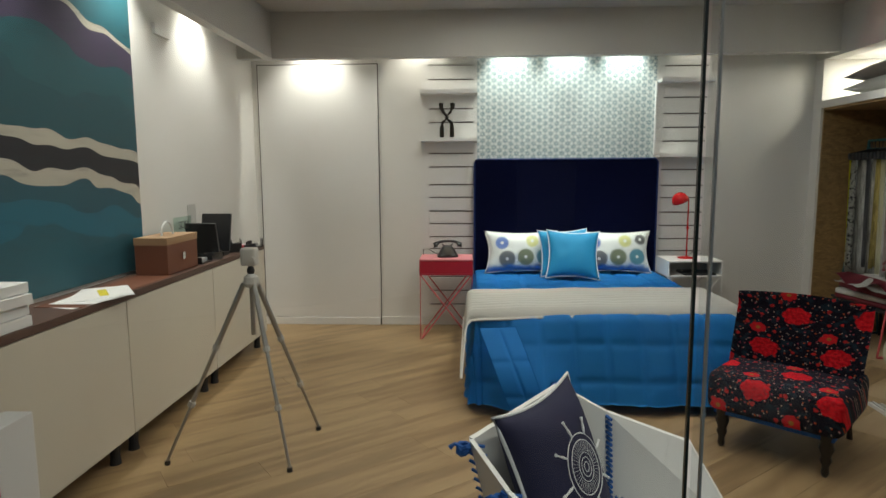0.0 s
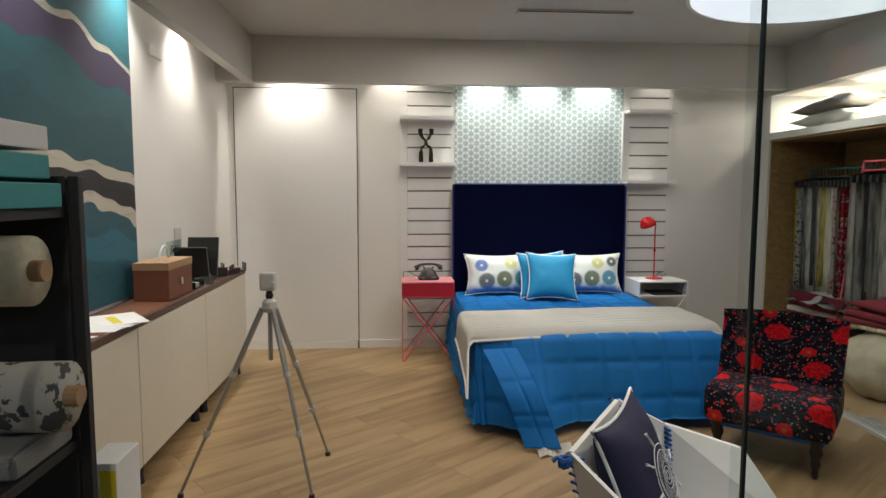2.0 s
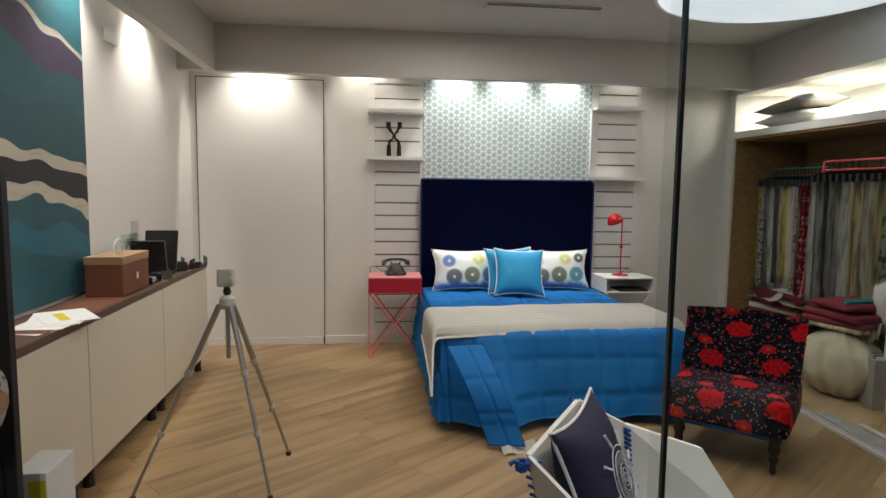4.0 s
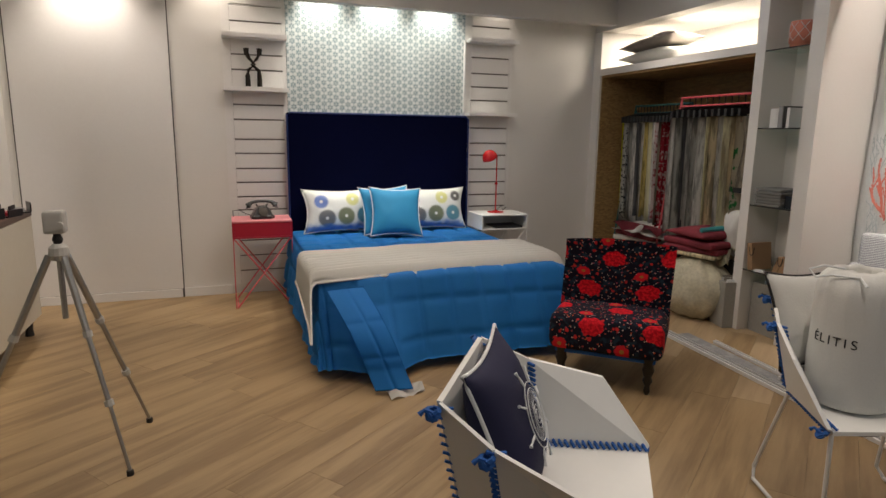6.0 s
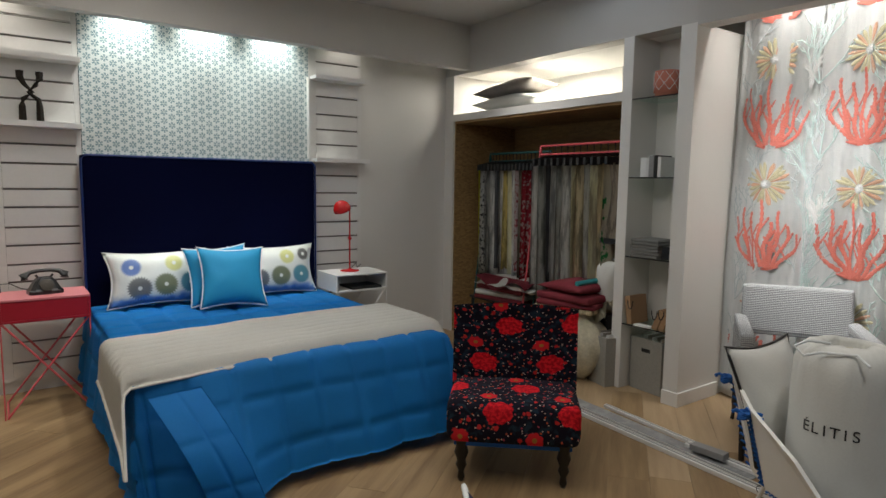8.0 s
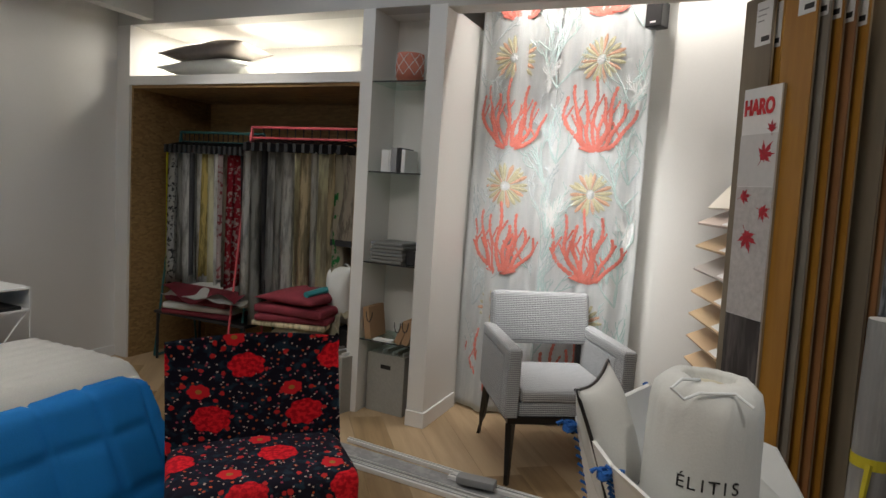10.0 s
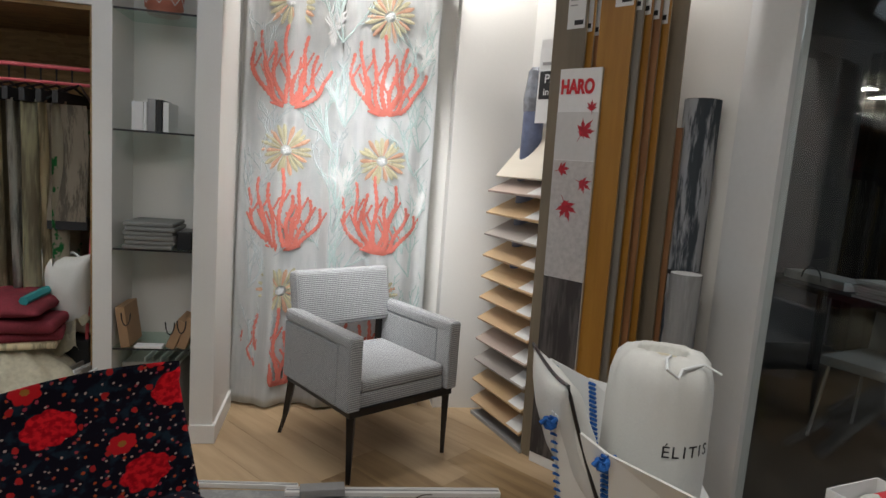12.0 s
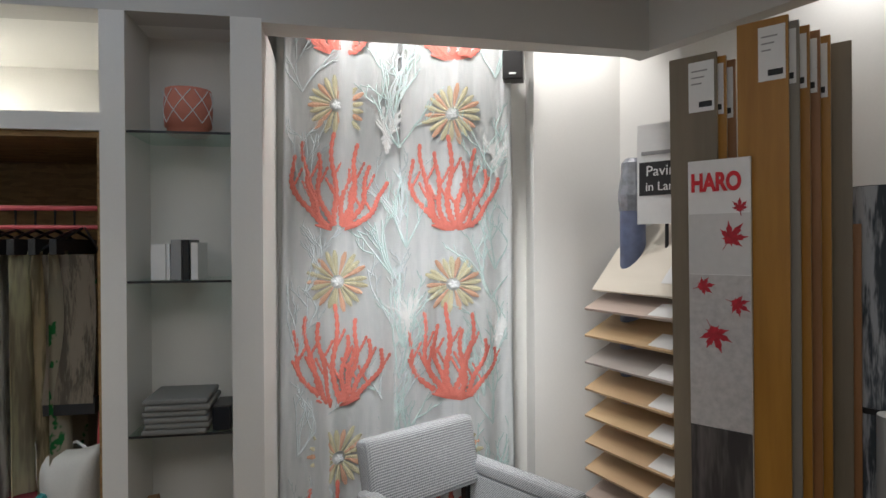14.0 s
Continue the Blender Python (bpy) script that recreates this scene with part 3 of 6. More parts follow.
structure("niche_back", box((3.46, 3.235, 0), (3.56, 3.575, 2.35)), WALL)
structure("niche_top", box((XR + 0.14, 3.235, 2.35), (3.56, 3.575, 2.40)), WALL)
structure("upper_niche_top", box((XR + 0.14, 3.655, 2.35), (3.95, 5.53, 2.40)), WALL)
structure("wall_right", box((3.95, 1.2, 0), (4.1, YB, 2.9)), WALL)
structure("alcove_lining", box((3.925, 3.67, 0), (3.95, 5.515, 1.945)), OSB, "strand board lining at the back of the alcove")
structure("alcove_lining", box((3.20, 5.515, 0), (3.95, 5.53, 1.945)), OSB, "strand board lining at the side of the alcove")
structure("alcove_lining", box((3.20, 3.655, 0), (3.925, 3.67, 1.945)), OSB, "strand board lining at the side of the alcove")
structure("alcove_lining", box((3.20, 3.67, 1.925), (3.925, 5.515, 1.945)), OSB, "strand board lining over the alcove")
structure("recess_back", box((3.74, 2.0, 0), (3.84, 3.13, H_CEIL)), WALL)
structure("recess_return", box((3.62, 1.45, 0), (3.95, 2.0, H_CEIL)), WALL, "bright white wall beside the curtain")
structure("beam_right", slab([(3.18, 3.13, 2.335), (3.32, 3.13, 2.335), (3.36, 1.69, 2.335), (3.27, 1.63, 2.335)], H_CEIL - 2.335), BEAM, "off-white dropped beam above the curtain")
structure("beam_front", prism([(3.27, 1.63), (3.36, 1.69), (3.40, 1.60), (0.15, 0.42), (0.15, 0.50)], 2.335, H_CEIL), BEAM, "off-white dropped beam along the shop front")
structure("corner_wall", prism([(3.64, 1.60), (3.95, 1.60), (3.95, 0.6), (2.95, 0.6), (2.72, 0.93)], 0, H_CEIL), WALL, "white wall behind the flooring samples")
structure("pier", prism([(2.72, 0.93), (2.80, 0.82), (2.60, 0.74), (2.52, front_y(2.52))], 0, H_CEIL), FRAMEW, "pale grey frame post of the shop window")
structure("skirting", box((-0.65, YB - 0.014, 0), (-0.27, YB, 0.075), 0.003), TRIM, "white skirting board")
structure("skirting", box((-1.79, YB - 0.020, 0), (-0.665, YB - 0.006, 0.07), 0.003), TRIM, "white skirting board")
structure("skirting", box((XR - 0.014, 3.116, 0), (XR, 3.235, 0.09), 0.003), TRIM, "white skirting board")
structure("skirting", box((XR, 3.116, 0), (3.62, 3.13, 0.09), 0.003), TRIM, "white skirting board")
structure("skirting", box((2.29, YB - 0.014, 0), (XR, YB, 0.075), 0.003), TRIM, "white skirting board")
# flush door in the back wall
door = structure("door_1", box((-1.75, YB - 0.006, 0.0), (-0.65, YB, 2.385)), DARK, "flush white concealed door with a thin dark joint")
part("door_leaf", box((-1.742, YB - 0.012, 0.072), (-0.658, YB - 0.004, 2.377), 0.002), TRIM, door, "flush white door leaf")

# floors
CA, SA = math.cos(radians(38)), math.sin(radians(38))
structure("ground", box((XL - 0.15, -6.0, -0.2), (4.3, YB + 0.15, -0.014)), OUTFLOOR, "dark floor under the boards and in the shop outside")


def clip(poly, a, b, c):
    """The part of a polygon where a x + b y <= c."""
    out = []
    for i, p in enumerate(poly):
        q = poly[(i + 1) % len(poly)]
        dp, dq = a * p[0] + b * p[1] - c, a * q[0] + b * q[1] - c
        if dp <= 0:
            out.append(p)
        if dp * dq < 0:
            t = dp / (dp - dq)
            out.append((p[0] + t * (q[0] - p[0]), p[1] + t * (q[1] - p[1])))
    return out


# ---- shop front, and the dark shop outside ----
def along(x0, x1, off=0.0):
    return (x0, front_y(x0) + off), (x1, front_y(x1) + off)


def pane(x0, x1, z0, z1, name="window_pane", label="clear glass pane of the shop front"):
    (a, b), (c, d) = along(x0, x1)
    t = 0.005
    bm = slab([(a, b, z0), (c, d, z0), (c, d, z1), (a, b, z1)], t * 2, (-0.31, 0.95, 0))
    ob = structure(name, bm, GLASS, label)
    ob.visible_shadow = False
    return ob


def pane_edge(x0, x1, m_, label):
    (a, b), (c, d) = along(x0, x1, 0.001)
    structure("pane_edge", slab([(a, b + 0.001, 0.0), (c, d + 0.001, 0.0), (c, d + 0.003, 0.0), (a, b + 0.003, 0.0)], 2.35), m_, label)


pane(-0.125, 0.262, 0.0, 2.35)
pane(0.272, 1.38, 0.0, 2.35)
pane(1.385, 2.47, 0.0, 2.2)
pane(-1.72, -0.80, 0.0, 2.35)
pane_edge(-0.1268, -0.1252, EDGEDARK, "dark polished edge of the glass beside the open doorway")
pane_edge(0.2625, 0.2640, EDGEDARK, "dark polished edge at the joint of two glass panes")
pane_edge(0.2700, 0.2712, EDGEPALE, "pale sealed edge at the joint of two glass panes")
structure("floor_track", slab([(-1.8, front_y(-1.8) - 0.03, 0.0), (2.6, front_y(2.6) - 0.03, 0.0), (2.6, front_y(2.6) + 0.03, 0.0), (-1.8, front_y(-1.8) + 0.03, 0.0)], 0.006), ALU, "metal floor track of the glass front")
structure("window_frame", slab([(2.47, front_y(2.47) - 0.03, 0), (2.52, front_y(2.52) - 0.03, 0), (2.52, front_y(2.52) + 0.03, 0), (2.47, front_y(2.47) + 0.03, 0)], 2.2), FRAMEW, "pale grey window frame upright")
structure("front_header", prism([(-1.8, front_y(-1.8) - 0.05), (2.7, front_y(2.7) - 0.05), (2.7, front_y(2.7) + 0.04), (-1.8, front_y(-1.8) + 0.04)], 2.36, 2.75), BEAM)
blind = thing("roller_blind", (2.1, front_y(2.1) + 0.07, 2.18), "grey fabric roller blind with a pale rail above the window", "blind", rz=math.degrees(math.atan(SLOPE)))
part("fabric", box((-0.62, 0.0, 0.02), (0.62, 0.004, 0.2)), BLIND, blind)
part("bottom_rail", box((-0.62, -0.006, 0.0), (0.62, 0.012, 0.025), 0.003), TRIM, blind)
structure("shop_wall", box((-4.0, -6.1, 0), (4.3, -6.0, 2.9)), OUTWALL)
structure("shop_wall", box((-4.1, -6.0, 0), (-4.0, -0.6, 2.9)), OUTWALL)
structure("shop_wall", box((-4.0, -0.75, 0), (XL - 0.15, -0.6, 2.9)), OUTWALL)
structure("shop_wall", box((5.2, -6.0, 0), (5.3, 0.7, 2.9)), OUTWALL)
structure("shop_wall", box((4.1, 0.6, 0), (5.3, 0.75, 2.9)), OUTWALL)
structure("shop_floor", box((-4.0, -6.0, -0.2), (5.3, 0.7, -0.012)), OUTFLOOR)
structure("shop_ceiling", box((-4.0, -6.0, 2.751), (5.3, 0.7, 2.9)), OUTWALL)
for k, (px, py) in enumerate(((-1.0, -2.2), (0.6, -3.4))):
    lp = thing("light_panel", (px, py, 2.72), "square luminous ceiling panel giving bluish light", "ceiling light", "luminous panels in the shop ceiling")
    part("diffuser", box((-0.3, -0.3, 0), (0.3, 0.3, 0.02)), PANELGLOW, lp)
    part("frame", box((-0.33, -0.33, 0.008), (0.33, 0.33, 0.03)), ALU, lp)
drape = thing("drape", (4.1, -1.9, 0.0), "floor-length charcoal pleated drape in the dark shop", "curtain")
part("cloth", grid(lambda u, v: Vector((-1.2 + 2.2 * u, 0.05 * math.sin(u * 110) + 0.02 * math.sin(u * 37), 0.02 + 2.6 * v)), 200, 2, 0.004), DRAPE, drape, smooth=True)
desk = thing("desk", (3.75, -0.95, 0), "black desk seen through the shop window", "desk")
part("desktop", box((-0.7, -0.3, 0.72), (0.75, 0.35, 0.76), 0.004), BLACKM, desk)
for lx in (-0.66, 0.7):
    for ly in (-0.26, 0.3):
        part("leg", box((lx - 0.03, ly - 0.03, 0), (lx + 0.03, ly + 0.03, 0.72)), BLACKM, desk)
for k in range(7):
    b = thing("catalogue", (3.45 + 0.01 * math.sin(k * 5), -0.75 + 0.012 * math.cos(k * 3), 0.7605 + 0.0165 * k), "thin white catalogue in a pile on the black desk", "book", "catalogues on the desk", rz=8 * math.sin(k * 2.3))
    part("pages", box((-0.15, -0.105, 0), (0.15, 0.105, 0.013)), WHITEP, b)
    part("cover", box((-0.153, -0.108, 0.0131), (0.153, 0.108, 0.016)), GREYPL, b)
b = thing("pattern_book", (4.05, -0.85, 0.76), "wide pale blue pattern book with ring handles on the desk", "book")
part("pages", box((-0.28, -0.12, 0), (0.28, 0.12, 0.06), 0.004), GREYPL, b)
part("handle", tube([(0.0 + 0.09 * math.cos(a), 0.13, 0.03 + 0.09 * math.sin(a)) for a in np.linspace(0, math.pi, 9)], 0.005), BLACK, b)


def wire_chair(at, rz):
    c = thing("office_chair", at, "dark grey upholstered chair with thin legs outside by the desk", "chair", "chairs by the desk", rz)
    part("seat", box((-0.24, -0.24, 0.43), (0.24, 0.24, 0.49), 0.02), FABRIC_GREY, c)
    part("backrest", box((-0.24, 0.2, 0.50), (0.24, 0.26, 0.86), 0.02, Matrix.Rotation(radians(-8), 4, "X")), FABRIC_GREY, c)
    for lx in (-0.2, 0.2):
        for ly in (-0.2, 0.2):
            part("leg", tube([(lx, ly, 0.43), (lx * 1.2, ly * 1.2, 0)], 0.01), ALU, c)
    return c


pl = thing("pendant_lamp", (3.5, -1.35, 1.97), "red pendant lamp with a white glowing underside in the dark shop", "ceiling light")
part("shade", lathe([(0.02, 0.32), (0.12, 0.28), (0.17, 0.06), (0.165, 0.05)], 28), REDM, pl, smooth=True)
part("diffuser", lathe([(0.0, 0.0), (0.10, 0.01), (0.163, 0.05)], 28), LAMPGLOW, pl, smooth=True)
part("cord", tube([(0, 0, 0.32), (0, 0, 0.78)], 0.004), BLACK, pl)
wire_chair((3.1, -0.45, 0), 200)
wire_chair((2.3, -1.2, 0), 160)

# dark stand at the glass, with rolls and books; more rolls on shelves across the shop
ROLLPRINT = blotched("leaf_printed_cloth", (0.36, 0.35, 0.31), (0.05, 0.055, 0.055), 22)
folded = thing("folded_textile", (-1.26, 1.11, 0.9405), "folded dark textile under the printed roll on the black stand", "textile")
part("fold", box((-0.30, -0.10, 0), (0.34, 0.09, 0.045), 0.015, seg=3), FABRIC_GREY, folded)
stand = thing("display_stand", (-1.28, 1.12, 0), "tall black display stand close to the glass front", "display stand")
for yy in (-0.24, 0.10):
    part("post", box((0.365, yy - 0.01, 0), (0.385, yy + 0.01, 1.465), 0.002), BLACKM, stand)
part("kick_board", box((0.36, -0.22, 0), (0.38, 0.08, 0.2)), BLACKM, stand)
part("back_panel", box((-0.39, 0.09, 0), (0.36, 0.12, 1.465), 0.003), BLACKM, stand)
for z in (0.2, 0.58, 0.92, 1.385):
    part("shelf", box((-0.39, -0.25, z), (0.36, 0.09, z + 0.02), 0.002), BLACKM, stand)
for k, (z, m_) in enumerate(((1.29, CANVAS), (1.055, ROLLPRINT), (0.67, CONCRETE), (0.29, THROW))):
    r = thing("fabric_roll", (-1.24 + (0.05 if k == 1 else 0.0), 1.125, z), "fabric roll lying on the black stand", "fabric roll", "rolls on the display stand")
    part("cloth", tube([(-0.33, 0, 0), (0.3, 0, 0)], 0.065, 20), m_, r, smooth=True)
    part("core", tube([(0.3, 0, 0), (0.325, 0, 0)], 0.02, 12), KRAFT, r)
for k in range(3):
    b = thing("box_file", (-1.21 + 0.02 * (k == 0), 1.08, 1.4055 + 0.053 * k), "teal cloth-bound box file stacked on the black stand", "box file", "box files on the display stand")
    part("case", box((-0.22, -0.14, 0), (0.28, 0.10, 0.045), 0.003), TEALC if k < 2 else WHITEP, b)
    part("label", box((0.12, -0.1415, 0.01), (0.17, -0.1402, 0.03)), WHITEP, b)
carton = thing("leaflet_box", (-0.925, 1.36, 0), "tall white carton striped yellow, red and blue beside the black stand", "box")
part("carton", box((-0.035, -0.06, 0), (0.035, 0.06, 0.845), 0.003), WHITEP, carton)
part("stripe", box((0.0, -0.0625, 0.72), (0.034, -0.0602, 0.83)), YELLOW, carton)
part("stripe", box((0.0, -0.0625, 0.69), (0.034, -0.0602, 0.718)), REDP, carton)
part("stripe", box((0.0, -0.0625, 0.40), (0.034, -0.0602, 0.688)), ROPE, carton)

# round ceiling lamp and slot vent
lamp = thing("ceiling_lamp", (2.33, 3.62, 2.66), "large round ceiling lamp with a bluish white diffuser", "ceiling light")
part("diffuser", lathe([(0.0, 0.0), (0.5, 0.0), (0.74, 0.012), (0.80, 0.035)], 64), LAMPGLOW, lamp, smooth=True)
part("rim", lathe([(0.80, 0.03), (0.81, 0.03), (0.81, 0.09), (0.78, 0.09)], 64), TRIM, lamp)
vent = thing("slot_vent", (1.0, 4.46, 2.738), "white linear ceiling vent with a dark slot", "air vent")
part("frame", box((-0.42, -0.05, 0), (0.42, 0.05, 0.011)), BEAM, vent)
part("slot", box((-0.41, -0.05, -0.003), (0.41, -0.035, -0.0005)), DARK, vent)

# ---- slatted panels, wallpaper, shelves ----


def slat_panel(name, x0, x1, gaps, shelves):
    p = thing(name, ((x0 + x1) / 2, YB, 0), "white horizontal slat panel with dark joints beside the headboard", "wall panel", "slat panels beside the bed")
    w = (x1 - x0) / 2
    part("backing", box((-w, -0.010, 0.08), (w, -0.0005, 2.40)), SLAT, p)
    # grey-brown sheet behind the slats; the slots' shade is put into its colour
    part("slot_shade_strip", box((-w + 0.035, -0.0115, 0.1), (w - 0.031, -0.0102, 2.36)), SLOT_SHADE, p)
    edges = [0.08] + sorted(gaps) + [2.40]
    for a, b in zip(edges, edges[1:]):
        part("slat", box((-w + 0.066, -0.028, a + 0.0065), (w - 0.031, -0.012, b - 0.0065), 0.002), SLAT, p)
        part("end_block", box((-w, -0.027, a + 0.0005), (-w + 0.065, -0.0102, b - 0.0005)), SLAT, p)
        part("end_block", box((w - 0.030, -0.027, a + 0.0005), (w, -0.0102, b - 0.0005)), SLAT, p)
    for z in shelves:
        s = thing("wall_shelf", ((x0 + x1) / 2, YB - 0.028, z), "thin white wall shelf on the slat panel", "shelf", "shelves on the slat panels")
        part("board", box((-w, -0.15, -0.012), (w, 0.0, 0.012), 0.002), TRIM, s)
        part("lip", box((-w, -0.154, -0.014), (w, -0.1502, 0.02), 0.001), TRIM, s)


slat_panel("slat_panel", -0.262, 0.236, [0.2, 0.33, 0.46, 0.59, 0.72, 0.83, 0.95, 1.065, 1.19, 1.305, 1.465, 1.585, 1.86, 1.98, 2.235, 2.36], [1.70, 2.11])
slat_panel("slat_panel", 1.812, 2.285, [0.2, 0.33, 0.46, 0.59, 0.70, 0.81, 0.93, 1.05, 1.18, 1.29, 1.43, 1.68, 1.80, 1.92, 2.06, 2.33], [1.55, 2.19])
wp = thing("wallpaper_panel", (1.02, YB, 0), "wallpaper panel with small blue-grey flowers on white above the headboard", "wallpaper")
part("paper", box((-0.782, -0.030, 0.9), (0.790, -0.001, 2.5)), PAPER, wp)
part("edge_strip", box((0.776, -0.07, 1.56), (0.79, -0.031, 2.2), 0.002), TRIM, wp)
sc = thing("sculpture", (-0.03, YB - 0.10, 1.712), "dark bronze abstract figure of two bent uprights on a white shelf", "sculpture")
bm = bmesh.new()
for s in (-1, 1):
    add_tube(bm, [(s * 0.045, 0, 0), (s * 0.045, 0, 0.10), (s * 0.04, 0, 0.14), (s * -0.012 * s * s, 0, 0.185), (s * 0.03, 0, 0.23), (s * 0.05, 0, 0.27), (s * 0.05, 0, 0.31)], [0.021, 0.018, 0.014, 0.010, 0.013, 0.019, 0.021], 4)
part("figure", bm, BRONZE, sc)

# ---- bed ----
bed = thing("bed", (1.015, 4.62, 0), "double bed with a navy velvet headboard", "bed")
part("base", box((-0.74, -0.78, 0.10), (0.74, 0.86, 0.30), 0.02), NAVYC, bed)
part("mattress", box((-0.75, -0.80, 0.30), (0.75, 0.86, 0.51), 0.05, seg=4), THROW, bed)
for lx in (-0.7, 0.7):
    for ly in (-0.72, 0.78):
        part("leg", box((lx - 0.03, ly - 0.03, 0), (lx + 0.03, ly + 0.03, 0.10)), BLACK, bed)
part("headboard", box((-0.80, 0.90, 0.0), (0.80, 1.005, 1.53), 0.022, seg=4), NAVY, bed, "navy velvet headboard", smooth=False)
part("headboard_piping", tube([(-0.80, 0.895, 0.03), (-0.80, 0.895, 1.50), (-0.775, 0.895, 1.527), (0.775, 0.895, 1.527), (0.80, 0.895, 1.50), (0.80, 0.895, 0.03)], 0.0075), PIPENAVY, bed)

BX0, BX1, BY0, BY1, BT = 0.20, 1.83, 3.74, 5.50, 0.545


def drape_z(d):
    """Distance over the edge -> (out, down) of a hanging cover."""
    r = 0.05
    if d <= 0:
        return 0.0, 0.0
    if d < r * 1.57:
        a = d / r
        return r * math.sin(a), -r * (1 - math.cos(a))
    return r + (d - r * 1.57) * 0.10, -r - (d - r * 1.57)


def cover(x0, x1, y0, y1, top, nu, nv, quilt=0.0, qs=0.2, wave=0.012, thick=0.008, floor_z=0.03, off=0.0):
    """A cloth laid over the bed's box; coordinates past its edges hang down."""
    def f(u, v):
        cx, cy = x0 + u * (x1 - x0), y0 + v * (y1 - y0)
        px, py, z = cx, cy, top
        ox = 1 if cx > BX1 - 0.05 else -1 if cx < BX0 + 0.05 else 0
        oy = -1 if cy < BY0 + 0.05 else 0
        dx = max(cx - (BX1 - 0.05), (BX0 + 0.05) - cx, 0)
        dy = max((BY0 + 0.05) - cy, 0)
        d = max(dx, dy)
        h, dz = drape_z(d)
        if d > 0:
            if dx > 0:
                px = (BX1 - 0.05 + h * min(1, dx / max(d, 1e-6)) + off) if ox > 0 else (BX0 + 0.05 - h * min(1, dx / d) - off)
            if dy > 0:
                py = BY0 + 0.05 - h * min(1, dy / d) - off
            z = top + dz
            hang = min(1, d / 0.4)
            if dx > dy:
                px += ox * wave * hang * (1 + math.sin(cy * 17 + math.sin(cy * 5) * 2))
            else:
                py -= wave * hang * (1 + math.sin(cx * 13 + math.sin(cx * 4) * 2))
            corner = math.exp(-((cx - 0.52) / 0.17) ** 2) * hang
            if dy > 0:
                py -= (0.15 * corner + 0.19) * min(1.0, dy / 0.5)
        if quilt:
            q = min(abs(math.sin(math.pi * cx / qs)), abs(math.sin(math.pi * cy / qs)))
            puff = quilt * (min(q * 2.2, 1) ** 0.6 - 1)
            if d < 0.05:
                z += puff
            elif dx > dy:
                px += ox * puff
            else:
                py -= puff
        nz = noise.noise(Vector((cx * 3, cy * 3, 0.3))) * 0.006 + noise.noise(Vector((cx * 9, cy * 9, 2.3))) * 0.003
        return Vector((px, py + nz, max(z + nz, floor_z + 0.004 * math.sin(cx * 30))))
    return grid(f, nu, nv, thick)


q = thing("turquoise_bedspread", (0, 0, 0), "bright turquoise quilted bedspread hanging to the floor over the bed", "bedspread")
part("cloth", cover(BX0 - 0.45, BX1 + 0.42, BY0 - 0.46, 5.50, BT, 150, 130, 0.016, 0.2), TURQ, q, smooth=True)
part("label", box((1.70, 5.30, BT + 0.004), (1.74, 5.34, BT + 0.010)), TURQL, q)


def corner_fold(u, v):
    """The loose corner of the bedspread, thrown forward over its own front."""
    top, low = Vector((0.225 + 0.22 * u, 3.60 + 0.03 * u, 0.50)), Vector((0.42 + 0.20 * u, 3.235 - 0.03 * u, 0.028))
    p = top.lerp(low, v)
    p.y -= 0.10 * math.sin(math.pi * min(1, v * 1.2)) * (1 - 0.3 * u)
    p.z += 0.03 * math.sin(math.pi * v)
    q_ = min(abs(math.sin(math.pi * u * 1.6 + 0.5)), abs(math.sin(math.pi * v * 2.8)))
    p.y -= 0.014 * min(1, q_ * 2.2) ** 0.6
    return p


part("corner_fold", grid(corner_fold, 36, 60, 0.010), TURQ, q, smooth=True)
lining = thing("bedspread_corner", (0.585, 3.20, 0.0), "white lining corner of the bedspread turned out on the floor", "bedding")
part("lining", grid(lambda u, v: Vector((-0.1 + 0.2 * u, -0.06 + 0.12 * v + 0.05 * u, 0.006 + 0.035 * (1 - abs(2 * v - 1)) * (0.4 + u * 0.5) + 0.01 * math.sin(u * 9))), 14, 10, 0.004), THROW, lining, smooth=True)
th = thing("bed_throw", (0, 0, 0), "off-white channel-quilted cotton throw across the foot of the bed", "throw")


def throw_surface(u, v):
    front = (1 - v) ** 1.5
    reach = 0.17 + 0.10 * front
    cx = BX0 - reach + u * (BX1 - BX0 + 0.14 + reach)
    corner = max(0.0, 1 - u / 0.16)
    cy = 3.66 + 0.14 * u + v * 0.66 - 0.20 * corner * front
    cy += 0.05 * math.sin(u * 3)
    dx = max(cx - (BX1 - 0.05), (BX0 + 0.05) - cx, 0)
    h, dz = drape_z(dx)
    px = cx if dx == 0 else (BX1 - 0.05 + h + 0.04 if cx > 1 else BX0 + 0.05 - h - 0.055)
    z = BT + 0.032 + dz
    z += 0.012 * abs(math.sin(v * math.pi * 9)) ** 0.6 + 0.006 * noise.noise(Vector((cx * 5, cy * 5, 7)))
    if v < 0.1:
        z -= (0.1 - v) * 0.5
    return Vector((px, cy, z))


part("hem", tube([throw_surface(k / 60, 0.0) + Vector((0, -0.004, -0.004)) for k in range(61)], 0.007, 6), THROW, th)
part("side_hem", tube([throw_surface(0.0, k / 30) + Vector((-0.002, 0, 0)) for k in range(31)], 0.007, 6), THROW, th)
part("cloth", grid(throw_surface, 90, 90, 0.010), THROW, th, smooth=True)


def make_cushion(name, at, rx, rz, w, h, d, m_, label, group="", rim=PIPING, ry=0):
    c = new(name)
    c.matrix_basis = pose(*at, rx, ry, rz)
    tagged(c, label, "cushion", group)
    part("cover", cushion(w, h, d), m_, c, smooth=True)
    part("piping", tube(cushion_rim(w, h), 0.0055, 6), rim, c, smooth=True)
    return c


